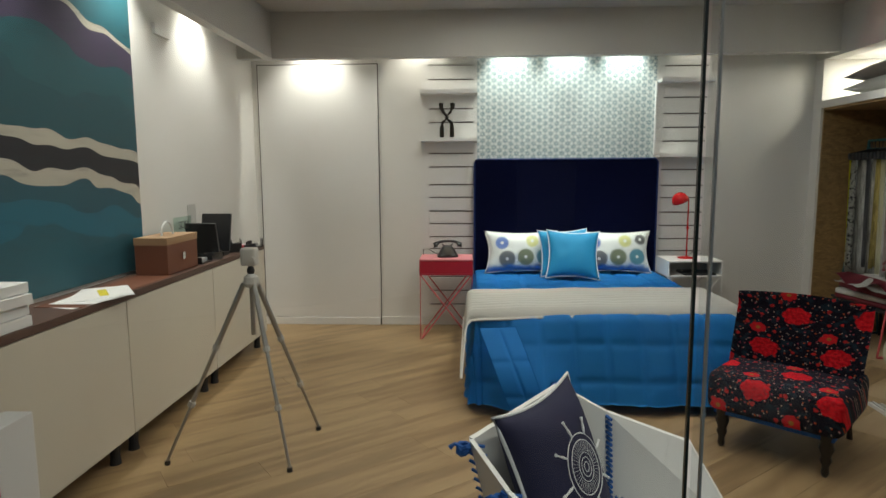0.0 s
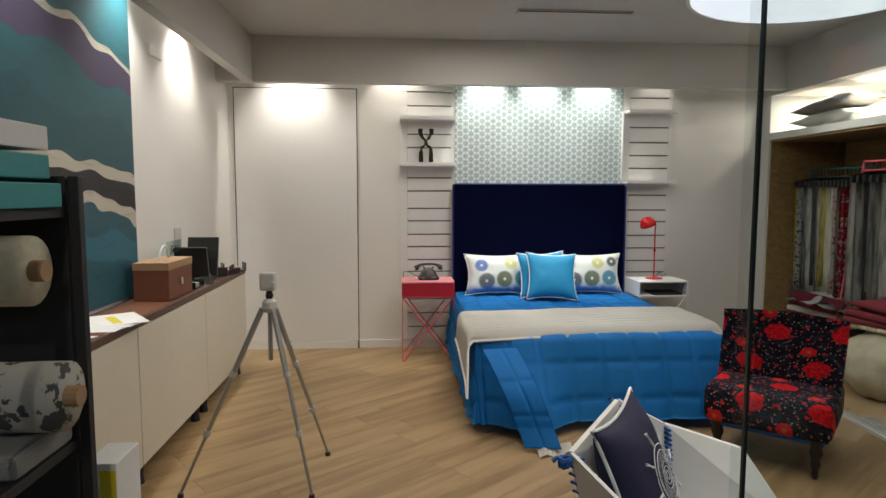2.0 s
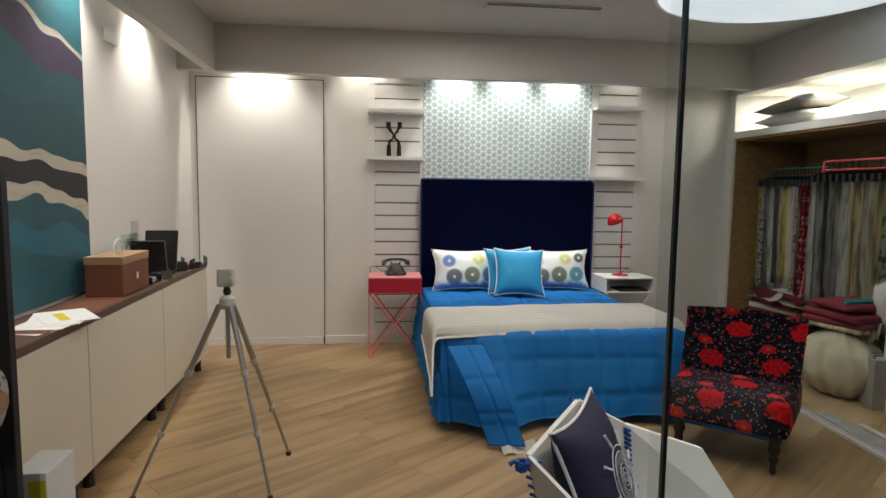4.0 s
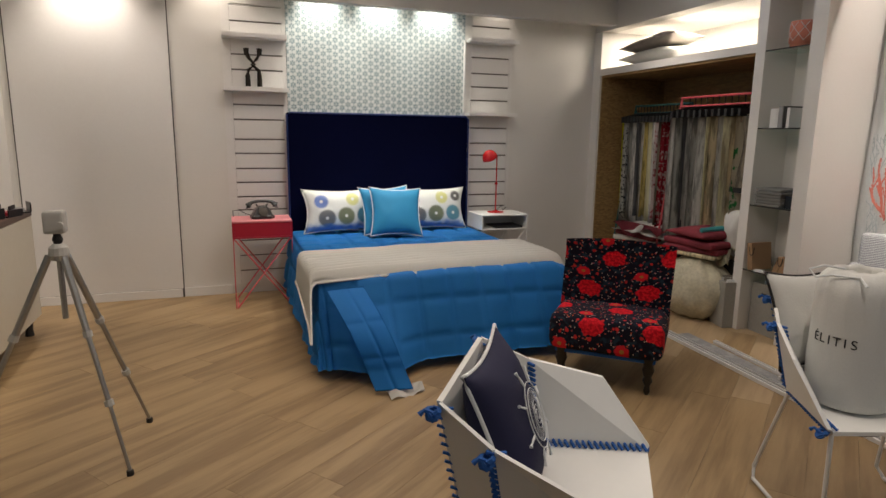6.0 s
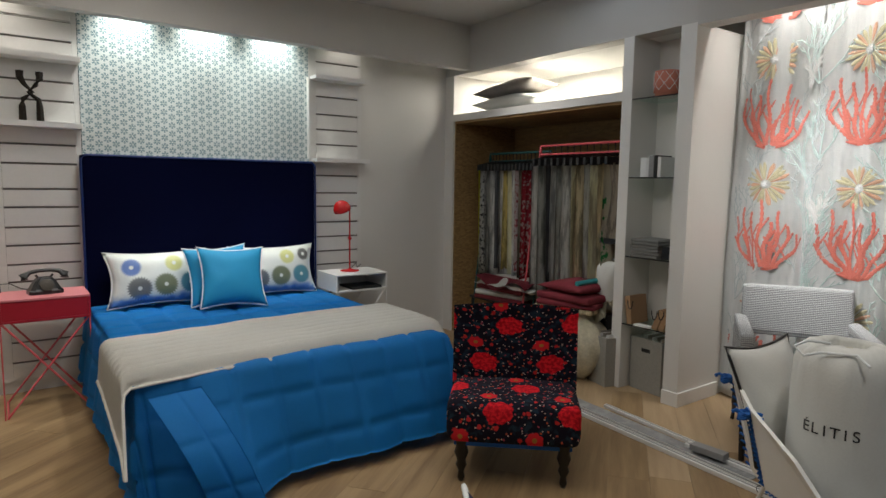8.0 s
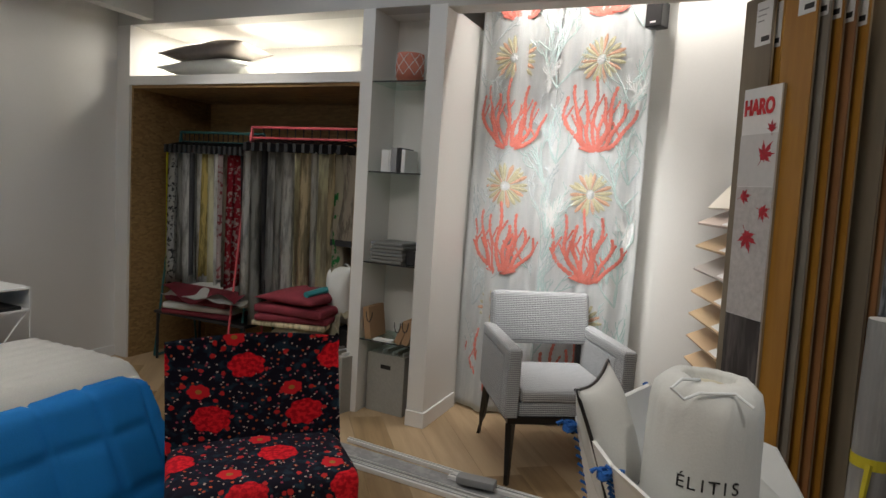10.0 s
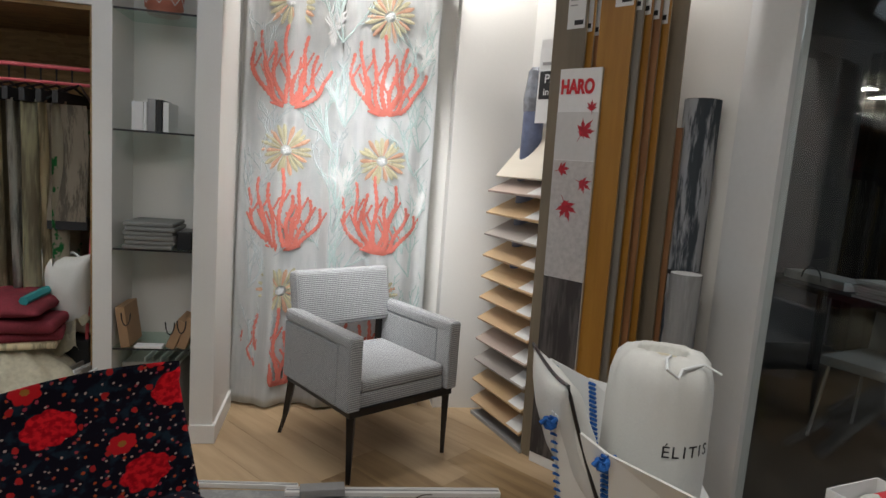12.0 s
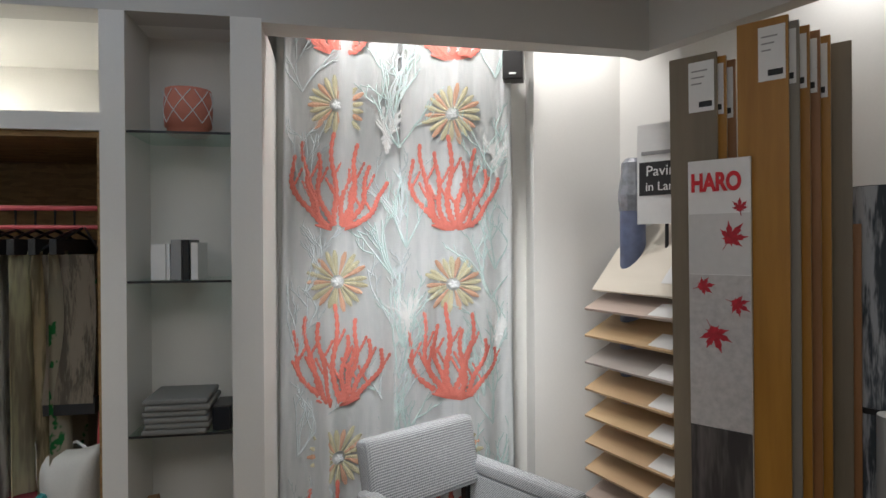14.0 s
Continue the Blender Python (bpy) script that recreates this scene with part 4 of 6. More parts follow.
make_cushion("printed_cushion", (0.62, 5.36, 0.725), -16, 2, 0.64, 0.37, 0.16, BLOOM, "white satin cushion printed with grey, olive and blue blooms", "printed cushions on the bed")
make_cushion("printed_cushion", (1.41, 5.36, 0.725), -16, -2, 0.64, 0.37, 0.16, BLOOM, "white satin cushion printed with grey, olive and blue blooms", "printed cushions on the bed")
make_cushion("turquoise_cushion", (0.96, 5.17, 0.745), -20, 3, 0.42, 0.40, 0.14, TURQL, "plain turquoise cushion with white piping leaning on the pillows", "turquoise cushions on the bed", ry=-2)
make_cushion("turquoise_cushion", (1.01, 5.03, 0.745), -22, -3, 0.43, 0.41, 0.15, TURQL, "plain turquoise cushion with white piping leaning on its twin", "turquoise cushions on the bed", ry=2)


# ---- bedside tables ----
def side_table(name, at, rz, body, top, inner, legs, label):
    t = thing(name, at, label, "bedside table", "", rz)
    w, d, h, bh = 0.225, 0.17, 0.69, 0.135
    part("tabletop", box((-w, -d, h - 0.012), (w, d, h), 0.002), top, t)
    part("base_panel", box((-w, -d, h - bh), (w, d, h - bh + 0.012), 0.002), body, t)
    part("side_panel", box((-w, -d, h - bh + 0.012), (-w + 0.012, d, h - 0.012)), body, t)
    part("side_panel", box((w - 0.012, -d, h - bh + 0.012), (w, d, h - 0.012)), body, t)
    part("back_panel", box((-w + 0.012, d - 0.012, h - bh + 0.012), (w - 0.012, d, h - 0.012)), inner, t)
    if body is REDBOX:
        part("drawer_front", box((-w + 0.013, -d + 0.004, h - bh + 0.013), (w - 0.013, -d + 0.014, h - 0.013), 0.001), body, t)
    z1 = h - bh
    for s in (-1, 1):
        part("leg", tube([(-w + 0.01, s * (d - 0.01), z1), (w - 0.02, s * (d - 0.01), 0.006)], 0.006), legs, t)
        part("leg", tube([(w - 0.01, s * (d - 0.02), z1), (-w + 0.02, s * (d - 0.02), 0.006)], 0.006), legs, t)
        part("foot_bar", tube([(s * (w - 0.02), -d + 0.01, 0.006), (s * (w - 0.02), d - 0.01, 0.006)], 0.006), legs, t)
        part("upright", tube([(s * (w - 0.006), -d + 0.005, z1), (s * (w - 0.006), -d + 0.005, 0.0)], 0.004), legs, t)
    return t


side_table("bedside_table", (-0.028, 5.30, 0), 0, REDBOX, PINKT, REDBOX, PINKM, "crimson bedside table with a pink top and crossed coral legs")
wt = side_table("bedside_table", (2.045, 5.32, -0.015), 0, TRIM, TRIM, TRIM, TRIM, "white open-box bedside table with crossed white legs")
bk = thing("magazine", (2.09, 5.28, 0.553), "dark magazine lying in the white bedside table", "magazine")
part("pages", box((-0.13, -0.12, 0), (0.13, 0.10, 0.018), 0.002), BLACKM, bk)
# telephone
ph = thing("telephone", (-0.02, 5.30, 0.6905), "old black rotary telephone on the crimson bedside table", "telephone", rz=8)
bm = bmesh.new()
prof = [(0.088, 0.062, 0.0), (0.088, 0.062, 0.018), (0.078, 0.055, 0.03), (0.055, 0.042, 0.075), (0.035, 0.035, 0.095)]
rings = []
for a, b, z in prof:
    rings.append([bm.verts.new((a * sx, b * sy, z)) for sx, sy in ((-1, -0.7), (-0.7, -1), (0.7, -1), (1, -0.7), (1, 0.7), (0.7, 1), (-0.7, 1), (-1, 0.7))])
for r0, r1 in zip(rings, rings[1:]):
    for k in range(8):
        bm.faces.new((r0[k], r0[(k + 1) % 8], r1[(k + 1) % 8], r1[k]))
bm.faces.new(rings[0]), bm.faces.new(rings[-1])
part("body", bm, BLACK, ph)
dial = part("dial", lathe([(0.036, 0), (0.036, 0.006), (0.012, 0.009)], 20), BRONZE, ph, "dark metal finger dial")
dial.matrix_basis = pose(0, -0.052, 0.052, 62, 0, 0)
part("cradle", tube([(-0.045, 0, 0.112), (-0.03, 0, 0.094), (0.03, 0, 0.094), (0.045, 0, 0.112)], 0.007), BLACK, ph)
hs = part("handset", tube([(-0.105, -0.005, 0.085), (-0.11, 0, 0.105), (-0.075, 0, 0.128), (-0.03, 0, 0.136), (0.03, 0, 0.136), (0.075, 0, 0.128), (0.11, 0, 0.105), (0.105, -0.005, 0.085)], [0.026, 0.024, 0.013, 0.011, 0.011, 0.013, 0.024, 0.026], 12), BLACK, ph, smooth=True)
part("cord", tube([(-0.06, 0.04, 0.02), (-0.11, 0.05, 0.03), (-0.16, 0.09, 0.06), (-0.2, 0.16, 0.05), (-0.19, 0.18, -0.15)], 0.003, 6), BLACK, ph)
# red lamp
tl = thing("table_lamp", (2.03, 5.34, 0.6755), "glossy red metal reading lamp on the white bedside table", "lamp")
part("base", lathe([(0.075, 0), (0.075, 0.006), (0.03, 0.012), (0.008, 0.02)], 28), REDM, tl, smooth=False)
part("stem", tube([(0, 0, 0.015), (0, 0, 0.50)], 0.006), REDM, tl)
part("joint", tube([(0, -0.012, 0.26), (0, 0.012, 0.26)], 0.011, 12), REDM, tl)
part("arm", tube([(0.0, 0, 0.50), (-0.02, -0.01, 0.515), (-0.07, -0.02, 0.53)], 0.006), REDM, tl)
sh = part("shade", lathe([(0.012, 0.075), (0.035, 0.065), (0.055, 0.045), (0.068, 0.015), (0.07, -0.005), (0.062, -0.003)], 28), REDM, tl, smooth=True)
sh.matrix_basis = pose(-0.075, -0.02, 0.49, 10, -25, 0)
part("cord", tube([(0.03, 0.05, 0.01), (0.07, 0.02, 0.06), (0.10, 0.08, 0.03), (0.14, 0.14, -0.0), (0.2, 0.19, 0.02)], 0.003, 6), BLACK, tl)


# ---- sideboard with its clutter ----
sb = thing("sideboard", (-1.645, 3.45, 0), "long cream lacquered sideboard with a brown leather top", "sideboard")
SBF = 0.135
part("body", box((-0.15, -1.55, 0.12), (SBF - 0.018, 1.50, 0.80), 0.003), CREAM, sb)
part("top", box((-0.15, -1.55, 0.802), (SBF + 0.004, 1.50, 0.838), 0.003), BROWNTOP, sb, "dark brown leather top")
for k in range(3):
    y0 = -1.55 + k * 1.0167
    part("door", box((SBF - 0.017, y0 + 0.003, 0.122), (SBF, y0 + 1.0137, 0.798), 0.003), CREAM, sb)
    for yy in (y0 + 0.08, y0 + 0.93):
        part("foot", lathe([(0.028, 0), (0.022, 0.04), (0.03, 0.12)], 12, (SBF - 0.06, yy, 0)), BLACKM, sb)
        part("foot", lathe([(0.028, 0), (0.022, 0.04), (0.03, 0.12)], 12, (-0.10, yy, 0)), BLACKM, sb)
art = thing("wave_painting", (XL + 0.001, 2.5, 0), "large painting of teal, cream, violet and black waves above the sideboard", "painting")
part("canvas", box((0, -1.2, 0.86), (0.02, 1.10, 2.70)), PAINTING, art)
rn = thing("place_mat", (-1.62, 3.0, 0.838), "russet leather mat along the sideboard", "mat")
part("leather", box((-0.11, -0.42, 0), (0.10, 0.42, 0.003), 0.001), SHOPBAG, rn)
bg = thing("shopping_box", (-1.63, 3.60, 0.842), "russet card gift box with a white cord handle on the sideboard", "box")
part("carton", box((-0.10, -0.19, 0), (0.09, 0.19, 0.20), 0.003), SHOPBAG, bg)
part("lid", box((-0.103, -0.193, 0.17), (0.093, 0.193, 0.212), 0.002), KRAFT, bg)
part("handle", tube([(0, 0.07 * math.cos(a), 0.212 + 0.08 * math.sin(a)) for a in np.linspace(0, math.pi, 11)], 0.006), PIPING, bg)
part("clasp", box((0.0935, -0.015, 0.07), (0.097, 0.015, 0.11)), CHROME, bg)
sg = thing("shop_sign", (-1.70, 3.95, 0.838), "clear sign with dark lettering standing behind the gift box", "sign")
part("plate", box((-0.003, -0.12, 0), (0.003, 0.12, 0.30)), SHELFGLASS, sg)
words("SOU", 0.07, BLACKM, sg, pose(0.006, 0.0, 0.245, 90, 0, 90))
for k, (yy, zz, a, h) in enumerate(((4.14, 0.0, 12, 0.25), (4.30, 0.0, -14, 0.30))):
    c = thing("display_case", (-1.66, yy, 0.838 + zz), "black display case propped open on the sideboard", "case", "black display cases")
    part("base", box((-0.09, -0.05, 0), (0.10, 0.05, 0.03), 0.003), BLACK, c)
    part("lid", box((-0.09, -0.012, 0.028), (0.12, 0.012, h), 0.004, Matrix.Rotation(radians(a), 4, "X")), BLACK, c)
for k, (xx, yy, m_) in enumerate(((-1.60, 3.93, BLACK), (-1.58, 4.12, CHROME), (-1.62, 4.50, BLACK), (-1.57, 4.62, BLACK), (-1.63, 4.72, BLACKM), (-1.56, 4.80, BLACK))):
    c = thing("tray", (xx, yy, 0.838), "small dark tray with papers and watch cases on the sideboard", "tray", "trays on the sideboard", rz=k * 23)
    part("base", box((-0.06, -0.08, 0), (0.06, 0.08, 0.008), 0.002), m_, c)
    for s in (-1, 1):
        part("rim", box((-0.06, s * 0.08 - 0.004, 0.008), (0.06, s * 0.08 + 0.004, 0.045 + 0.01 * (k % 3))), m_, c)
    part("insert", box((-0.04, -0.05, 0.008), (0.04, 0.05, 0.03)), WHITEP if k in (1, 4) else REDBOX if k == 3 else GREYP, c)
for k in range(4):
    c = thing("paper_sheet", (-1.60 + 0.02 * math.sin(k * 3), 2.72 + 0.06 * k, 0.8385 + 0.0013 * k + (0.003 if k > 0 else 0)), "loose printed paper sheet on the sideboard", "paper", "papers on the sideboard", rz=-15 + 17 * k)
    part("sheet", box((-0.105, -0.15, 0), (0.105, 0.15, 0.001)), WHITEP, c)
    if k == 3:
        part("printed_bar", box((-0.04, -0.1, 0.0011), (0.0, 0.08, 0.0014)), YELLOW, c)
for k in range(4):
    c = thing("ring_binder", (-1.63 + 0.006 * math.sin(k * 4), 2.12, 0.8385 + 0.043 * k), "white ring binder stacked flat on the sideboard", "binder", "binders on the sideboard", rz=3 * math.sin(k * 2.1))
    part("cover", box((-0.13, -0.16, 0), (0.115, 0.16, 0.040), 0.003), WHITEP, c)
    part("finger_ring", tube([(0.02, 0.161, 0.02), (0.02, 0.163, 0.02)], 0.012, 12), BLACK, c)
sk = thing("wall_switch", (XL, 4.30, 1.12), "pale switch plate on the wall", "switch")
part("plate", box((0, -0.06, -0.08), (0.008, 0.06, 0.08), 0.002), GREYPL, sk)
wl = thing("wall_vent", (XL, 4.0, 2.30), "small white wall grille high on the wall", "air vent")
part("grille", box((0, -0.10, -0.02), (0.02, 0.10, 0.05), 0.002), TRIM, wl)

# ---- tripod ----
tp = thing("tripod", (-0.905, 2.97, 0), "light grey aluminium camera tripod standing on the floor", "tripod")
for fx, fy in ((-0.67, 3.26), (-1.31, 2.83), (-0.69, 2.78)):
    d = Vector((fx + 0.905, fy - 2.97, 0))
    top, foot = Vector((0, 0, 0.88)) + d * 0.08, Vector((d.x, d.y, 0.02))
    lg = part("leg", tube([top, top.lerp(foot, 0.36)], 0.0135, 8), ALU, tp)
    part("lower_tube", tube([top.lerp(foot, 0.36), top.lerp(foot, 0.68)], 0.010, 8), ALU, lg)
    part("end_tube", tube([top.lerp(foot, 0.68), foot], 0.0075, 8), ALU, lg)
    for t_ in (0.36, 0.68):
        part("clamp", tube([top.lerp(foot, t_ - 0.012), top.lerp(foot, t_ + 0.015)], 0.018, 8), GREYPL, lg)
    part("rubber_foot", tube([foot, (d.x, d.y, 0)], 0.014, 8), BLACKM, lg)
part("centre_column", tube([(0, 0, 0.62), (0, 0, 0.96)], 0.011, 10), ALU, tp)
part("collar", lathe([(0.03, 0.86), (0.038, 0.88), (0.035, 0.91), (0.016, 0.925)], 14), GREYPL, tp)
part("neck", lathe([(0.014, 0.925), (0.02, 0.94), (0.012, 0.965)], 12), BLACKM, tp)
part("head", box((-0.042, -0.03, 0.965), (0.035, 0.03, 1.055), 0.014, seg=3), GREYPL, tp)
part("knob", tube([(0.02, -0.028, 1.0), (0.02, -0.045, 1.0)], 0.014, 12), GREYPL, tp)


# ---- black floral slipper chair ----
fc = thing("slipper_chair", (1.812, 3.152, 0), "armless chair in black velvet with red roses and turned dark legs", "chair", rz=-42.5)
# front is local -y


st = part("seat", box((-0.305, -0.31, 0.20), (0.305, 0.24, 0.405), 0.055, seg=5), FLORAL, fc, smooth=True)


def back_surface(u, v):
    x = (u - 0.5) * 0.61
    z = 0.33 + v * 0.425
    y = 0.005 + 0.17 * v + 0.05 * (1 - (2 * u - 1) ** 2) - 0.02
    return Vector((x * (1 + 0.04 * v), y - 0.03 * (1 - min(1, abs(v - 0.97) * 10)), z + 0.012 * math.sin(u * math.pi)))


bk_ = part("backrest", grid(back_surface, 18, 14, -0.10), FLORAL, fc, smooth=True)
mod = bk_.modifiers.new("soft", "BEVEL")
mod.width, mod.segments, mod.limit_method, mod.angle_limit = 0.035, 4, "ANGLE", radians(50)
part("lining", box((-0.27, -0.27, 0.178), (0.27, 0.22, 0.199), 0.006), ROPE, fc, "blue lining under the seat")
for s in (-1, 1):
    part("leg", lathe([(0.012, 0), (0.018, 0.02), (0.014, 0.05), (0.027, 0.08), (0.020, 0.10), (0.034, 0.14), (0.026, 0.165), (0.034, 0.185), (0.034, 0.27)], 16, (s * 0.235, -0.245, 0)), LEG, fc, smooth=True)
    part("leg", tube([(s * 0.22, 0.24, 0.27), (s * 0.22, 0.27, 0.12), (s * 0.22, 0.31, 0.0)], [0.024, 0.02, 0.016], 8), LEG, fc)

# ---- grey tweed armchair ----
gc = thing("armchair", (3.155, 2.41, 0), "grey tweed armchair with dark tapered legs and an open lower back", "armchair", rz=-58)
part("seat", box((-0.24, -0.28, 0.33), (0.24, 0.24, 0.40), 0.015, seg=3), TWEED, gc)
part("seat_cushion", box((-0.235, -0.285, 0.395), (0.235, 0.22, 0.46), 0.03, seg=4), TWEED, gc, smooth=True)
part("rail", box((-0.29, -0.29, 0.30), (0.29, 0.27, 0.335), 0.004), LEG, gc)
for s in (-1, 1):
    bm = bmesh.new()
    x0, x1 = (s * 0.245, s * 0.31) if s > 0 else (s * 0.31, s * 0.245)
    add_box(bm, (x0, -0.30, 0.33), (x1, -0.20, 0.655), 0.012)
    add_box(bm, (x0, -0.20, 0.33), (x1, 0.27, 0.60), 0.008)
    add_box(bm, (x0 - 0.002, -0.305, 0.60), (x1 + 0.002, 0.27, 0.66), 0.02, seg=3)
    part("arm", bm, TWEED, gc)
    part("leg", tube([(s * 0.27, -0.27, 0.30), (s * 0.27, -0.275, 0.0)], [0.024, 0.013], 4), LEG, gc)
    part("leg", tube([(s * 0.27, 0.25, 0.30), (s * 0.275, 0.29, 0.12), (s * 0.28, 0.34, 0.0)], [0.024, 0.018, 0.012], 4), LEG, gc)
bk2 = part("backrest", box((-0.275, -0.045, 0.0), (0.275, 0.045, 0.285), 0.035, seg=4), TWEED, gc, smooth=True)
bk2.matrix_basis = pose(0, 0.235, 0.555, -12, 0, 0)
part("back_post", box((-0.27, 0.24, 0.40), (-0.22, 0.27, 0.60), 0.004), LEG, gc)
part("back_post", box((0.22, 0.24, 0.40), (0.27, 0.27, 0.60), 0.004), LEG, gc)


# ---- white laced panel chairs ----
def panel_chair(at, rz, label):
    """A faceted bucket seat; its origin lies under the middle of the back, the front is local -y."""
    c = thing("panel_chair", at, label, "chair", "white laced panel chairs", rz)
    T = 0.014

    def side(s):
        return {"a": (s * 0.235, 0.0, 0.765), "b": (s * 0.285, -0.135, 0.695), "m": (s * 0.350, -0.36, 0.635), "e": (s * 0.300, -0.505, 0.455),
                "A": (s * 0.175, -0.05, 0.445), "B": (s * 0.235, -0.165, 0.445), "E": (s * 0.292, -0.50, 0.445)}
    L, R = side(-1), side(1)
    part("seat", slab([L["A"], L["B"], L["E"], R["E"], R["B"], R["A"]], T, (0, 0, -1)), PERSPEX, c)
    part("back_panel", slab([L["A"], L["a"], R["a"], R["A"]], T, (0, 1, 0.1)), PERSPEX, c)
    for s, P in ((-1, L), (1, R)):
        part("corner_panel", slab([P["A"], P["a"], P["b"], P["B"]], T, (s * 0.85, 0.45, 0.1)), PERSPEX, c)
        part("side_panel", slab([P["B"], P["b"], P["m"], P["e"], P["E"]], T, (s, 0.12, 0.05)), PERSPEX, c)
        lc = new("lacing")
        lc.parent = c
        tagged(lc, "blue rope lacing")
        for lo, hi, n_, r_ in (("A", "a", 13, 0.0042), ("B", "b", 17, 0.0055), ("B", "E", 19, 0.0052)):
            p, q_ = Vector(P[lo]), Vector(P[hi])
            d = (q_ - p).normalized()
            out = Vector((s * 0.9, 0.4, 0.0)) if hi != "E" else Vector((s * 0.7, 0, -0.6))
            for k in range(n_):
                m0 = p.lerp(q_, (k + 0.6) / (n_ + 0.2))
                part("stitch", tube([m0 - d * 0.010 + Vector((s * -0.012, -0.018, 0.004)), m0 - d * 0.004 + Vector((0, 0, 0.016 if hi == "E" else 0)), m0 + out * 0.012, m0 + d * 0.006 + out * 0.015 + Vector((0, 0.014, 0))], r_, 5), ROPE, lc)
        for key in ("a", "b", "e"):
            bm = bmesh.new()
            base = Vector(P[key]) + Vector((s * 0.020, 0.016, -0.022))
            for k in range(4 if key != "e" else 2):
                t0 = k * 1.7
                add_tube(bm, [base + Vector((0.014 * math.cos(t0 + t_), 0.014 * math.sin(t0 + t_), 0.010 * math.sin(t0 * 2 + t_ * 1.4))) for t_ in np.linspace(0, 4.6, 8)], 0.006, 5)
            add_tube(bm, [base, base + Vector((s * 0.016, 0.016, 0.014)), base + Vector((s * 0.022, 0.026, 0.004))], [0.006, 0.005, 0.007], 5)
            part("knot", bm, ROPE, c)
        part("leg", tube([(s * 0.285, -0.485, 0.43), (s * 0.290, -0.50, 0.06), (s * 0.288, -0.47, 0.012), (s * 0.27, -0.05, 0.012), (s * 0.255, -0.02, 0.05), (s * 0.205, -0.12, 0.43)], 0.0075), TRIM, c)
    part("cross_bar", tube([(-0.288, -0.44, 0.012), (0.288, -0.44, 0.012)], 0.0075), TRIM, c)
    return c


panel_chair((0.309, 1.669, 0), 56, "white moulded panel chair laced with blue rope, under a navy cushion")
panel_chair((1.965, 1.93, 0), -18, "white moulded panel chair laced with blue rope, holding a bagged roll")
nc = make_cushion("wheel_cushion", (0.405, 1.60, 0.625), -22, 56, 0.42, 0.42, 0.15, NAVYC, "navy cushion embroidered with a white ship's wheel and white piping")
bm = bmesh.new()


def on_cushion(px, pz):
    u, v = px / 0.22, pz / 0.22
    t = ((1 - min(0.999, abs(u)) ** 2.4) * (1 - min(0.999, abs(v)) ** 2.4)) ** 0.55
    return Vector((px, -0.075 * t - 0.010, pz))


for rr in (0.085, 0.068, 0.036, 0.024, 0.012):
    add_tube(bm, [on_cushion(rr * math.cos(a), rr * math.sin(a)) for a in np.linspace(0, 2 * math.pi, 33)], 0.0016 if rr > 0.05 else 0.0012, 4)
for k in range(8):
    a = k * math.pi / 4 + 0.2
    add_tube(bm, [on_cushion(r_ * math.cos(a), r_ * math.sin(a)) for r_ in (0.085, 0.10, 0.118, 0.13)], [0.0018, 0.004, 0.0025, 0.005], 5)
for k in range(40):
    a = k * math.pi / 20
    add_tube(bm, [on_cushion(r_ * math.cos(a), r_ * math.sin(a)) for r_ in (0.04, 0.05, 0.064)], 0.0006, 3)
part("embroidery", bm, PIPING, nc, "white embroidered ship's wheel")

# bagged roll and pillow in the second chair
bgr = thing("bagged_roll", (1.785, 1.695, 0.446), "roll in a white lettered drawstring bag on the panel chair", "bag")
bm = lathe([(0.085, 0.0), (0.122, 0.012), (0.139, 0.05), (0.141, 0.12), (0.142, 0.19), (0.141, 0.26), (0.140, 0.32), (0.139, 0.38), (0.137, 0.42), (0.135, 0.455), (0.125, 0.50), (0.10, 0.528), (0.070, 0.535), (0.064, 0.52), (0.062, 0.48)], 64)
for v in bm.verts:
    a, z = math.atan2(v.co.y, v.co.x), v.co.z
    up = max(0.0, (z - 0.30) / 0.23)
    f = 1 + 0.03 * up * math.sin(a * 17 + math.sin(a * 3) * 2) + 0.018 * noise.noise(Vector((a * 2.2, z * 7, 3)))
    v.co.x *= f
    v.co.y *= f
    v.co.z += 0.012 * up * noise.noise(Vector((math.cos(a) * 2, math.sin(a) * 2, 8)))
for v in bm.verts:
    v.co.z *= 0.91
part("bag", bm, BAG, bgr, smooth=True)
part("roll_core", lathe([(0.055, 0.36), (0.055, 0.460), (0.04, 0.462)], 20), CANVAS, bgr)
part("drawstring", tube([(-0.07, 0.02, 0.488), (-0.12, 0.06, 0.495), (-0.16, 0.08, 0.480), (-0.165, 0.05, 0.46), (-0.13, 0.02, 0.47), (-0.10, -0.06, 0.475), (-0.12, -0.10, 0.455)], 0.004, 6), PIPING, bgr)
for k, ch in enumerate("ÉLITIS"):
    a = radians(163 + k * 10.4)
    R_ = 0.1415
    words(ch, 0.045, BLACKM, bgr, pose(R_ * math.cos(a), R_ * math.sin(a), 0.250, 90, 0, math.degrees(a) + 90))
make_cushion("white_cushion", (1.85, 1.93, 0.685), -20, -4, 0.36, 0.38, 0.12, BAG, "white cushion with thin black piping in the panel chair", rim=BLACK)

# stool and carton near the glass
stl = thing("stool", (1.50, 1.10, 0), "white stool with a blue-stitched top and wire legs", "stool", rz=18)
part("seat", box((-0.20, -0.17, 0.40), (0.20, 0.17, 0.42), 0.006), PERSPEX, stl)
bm = bmesh.new()
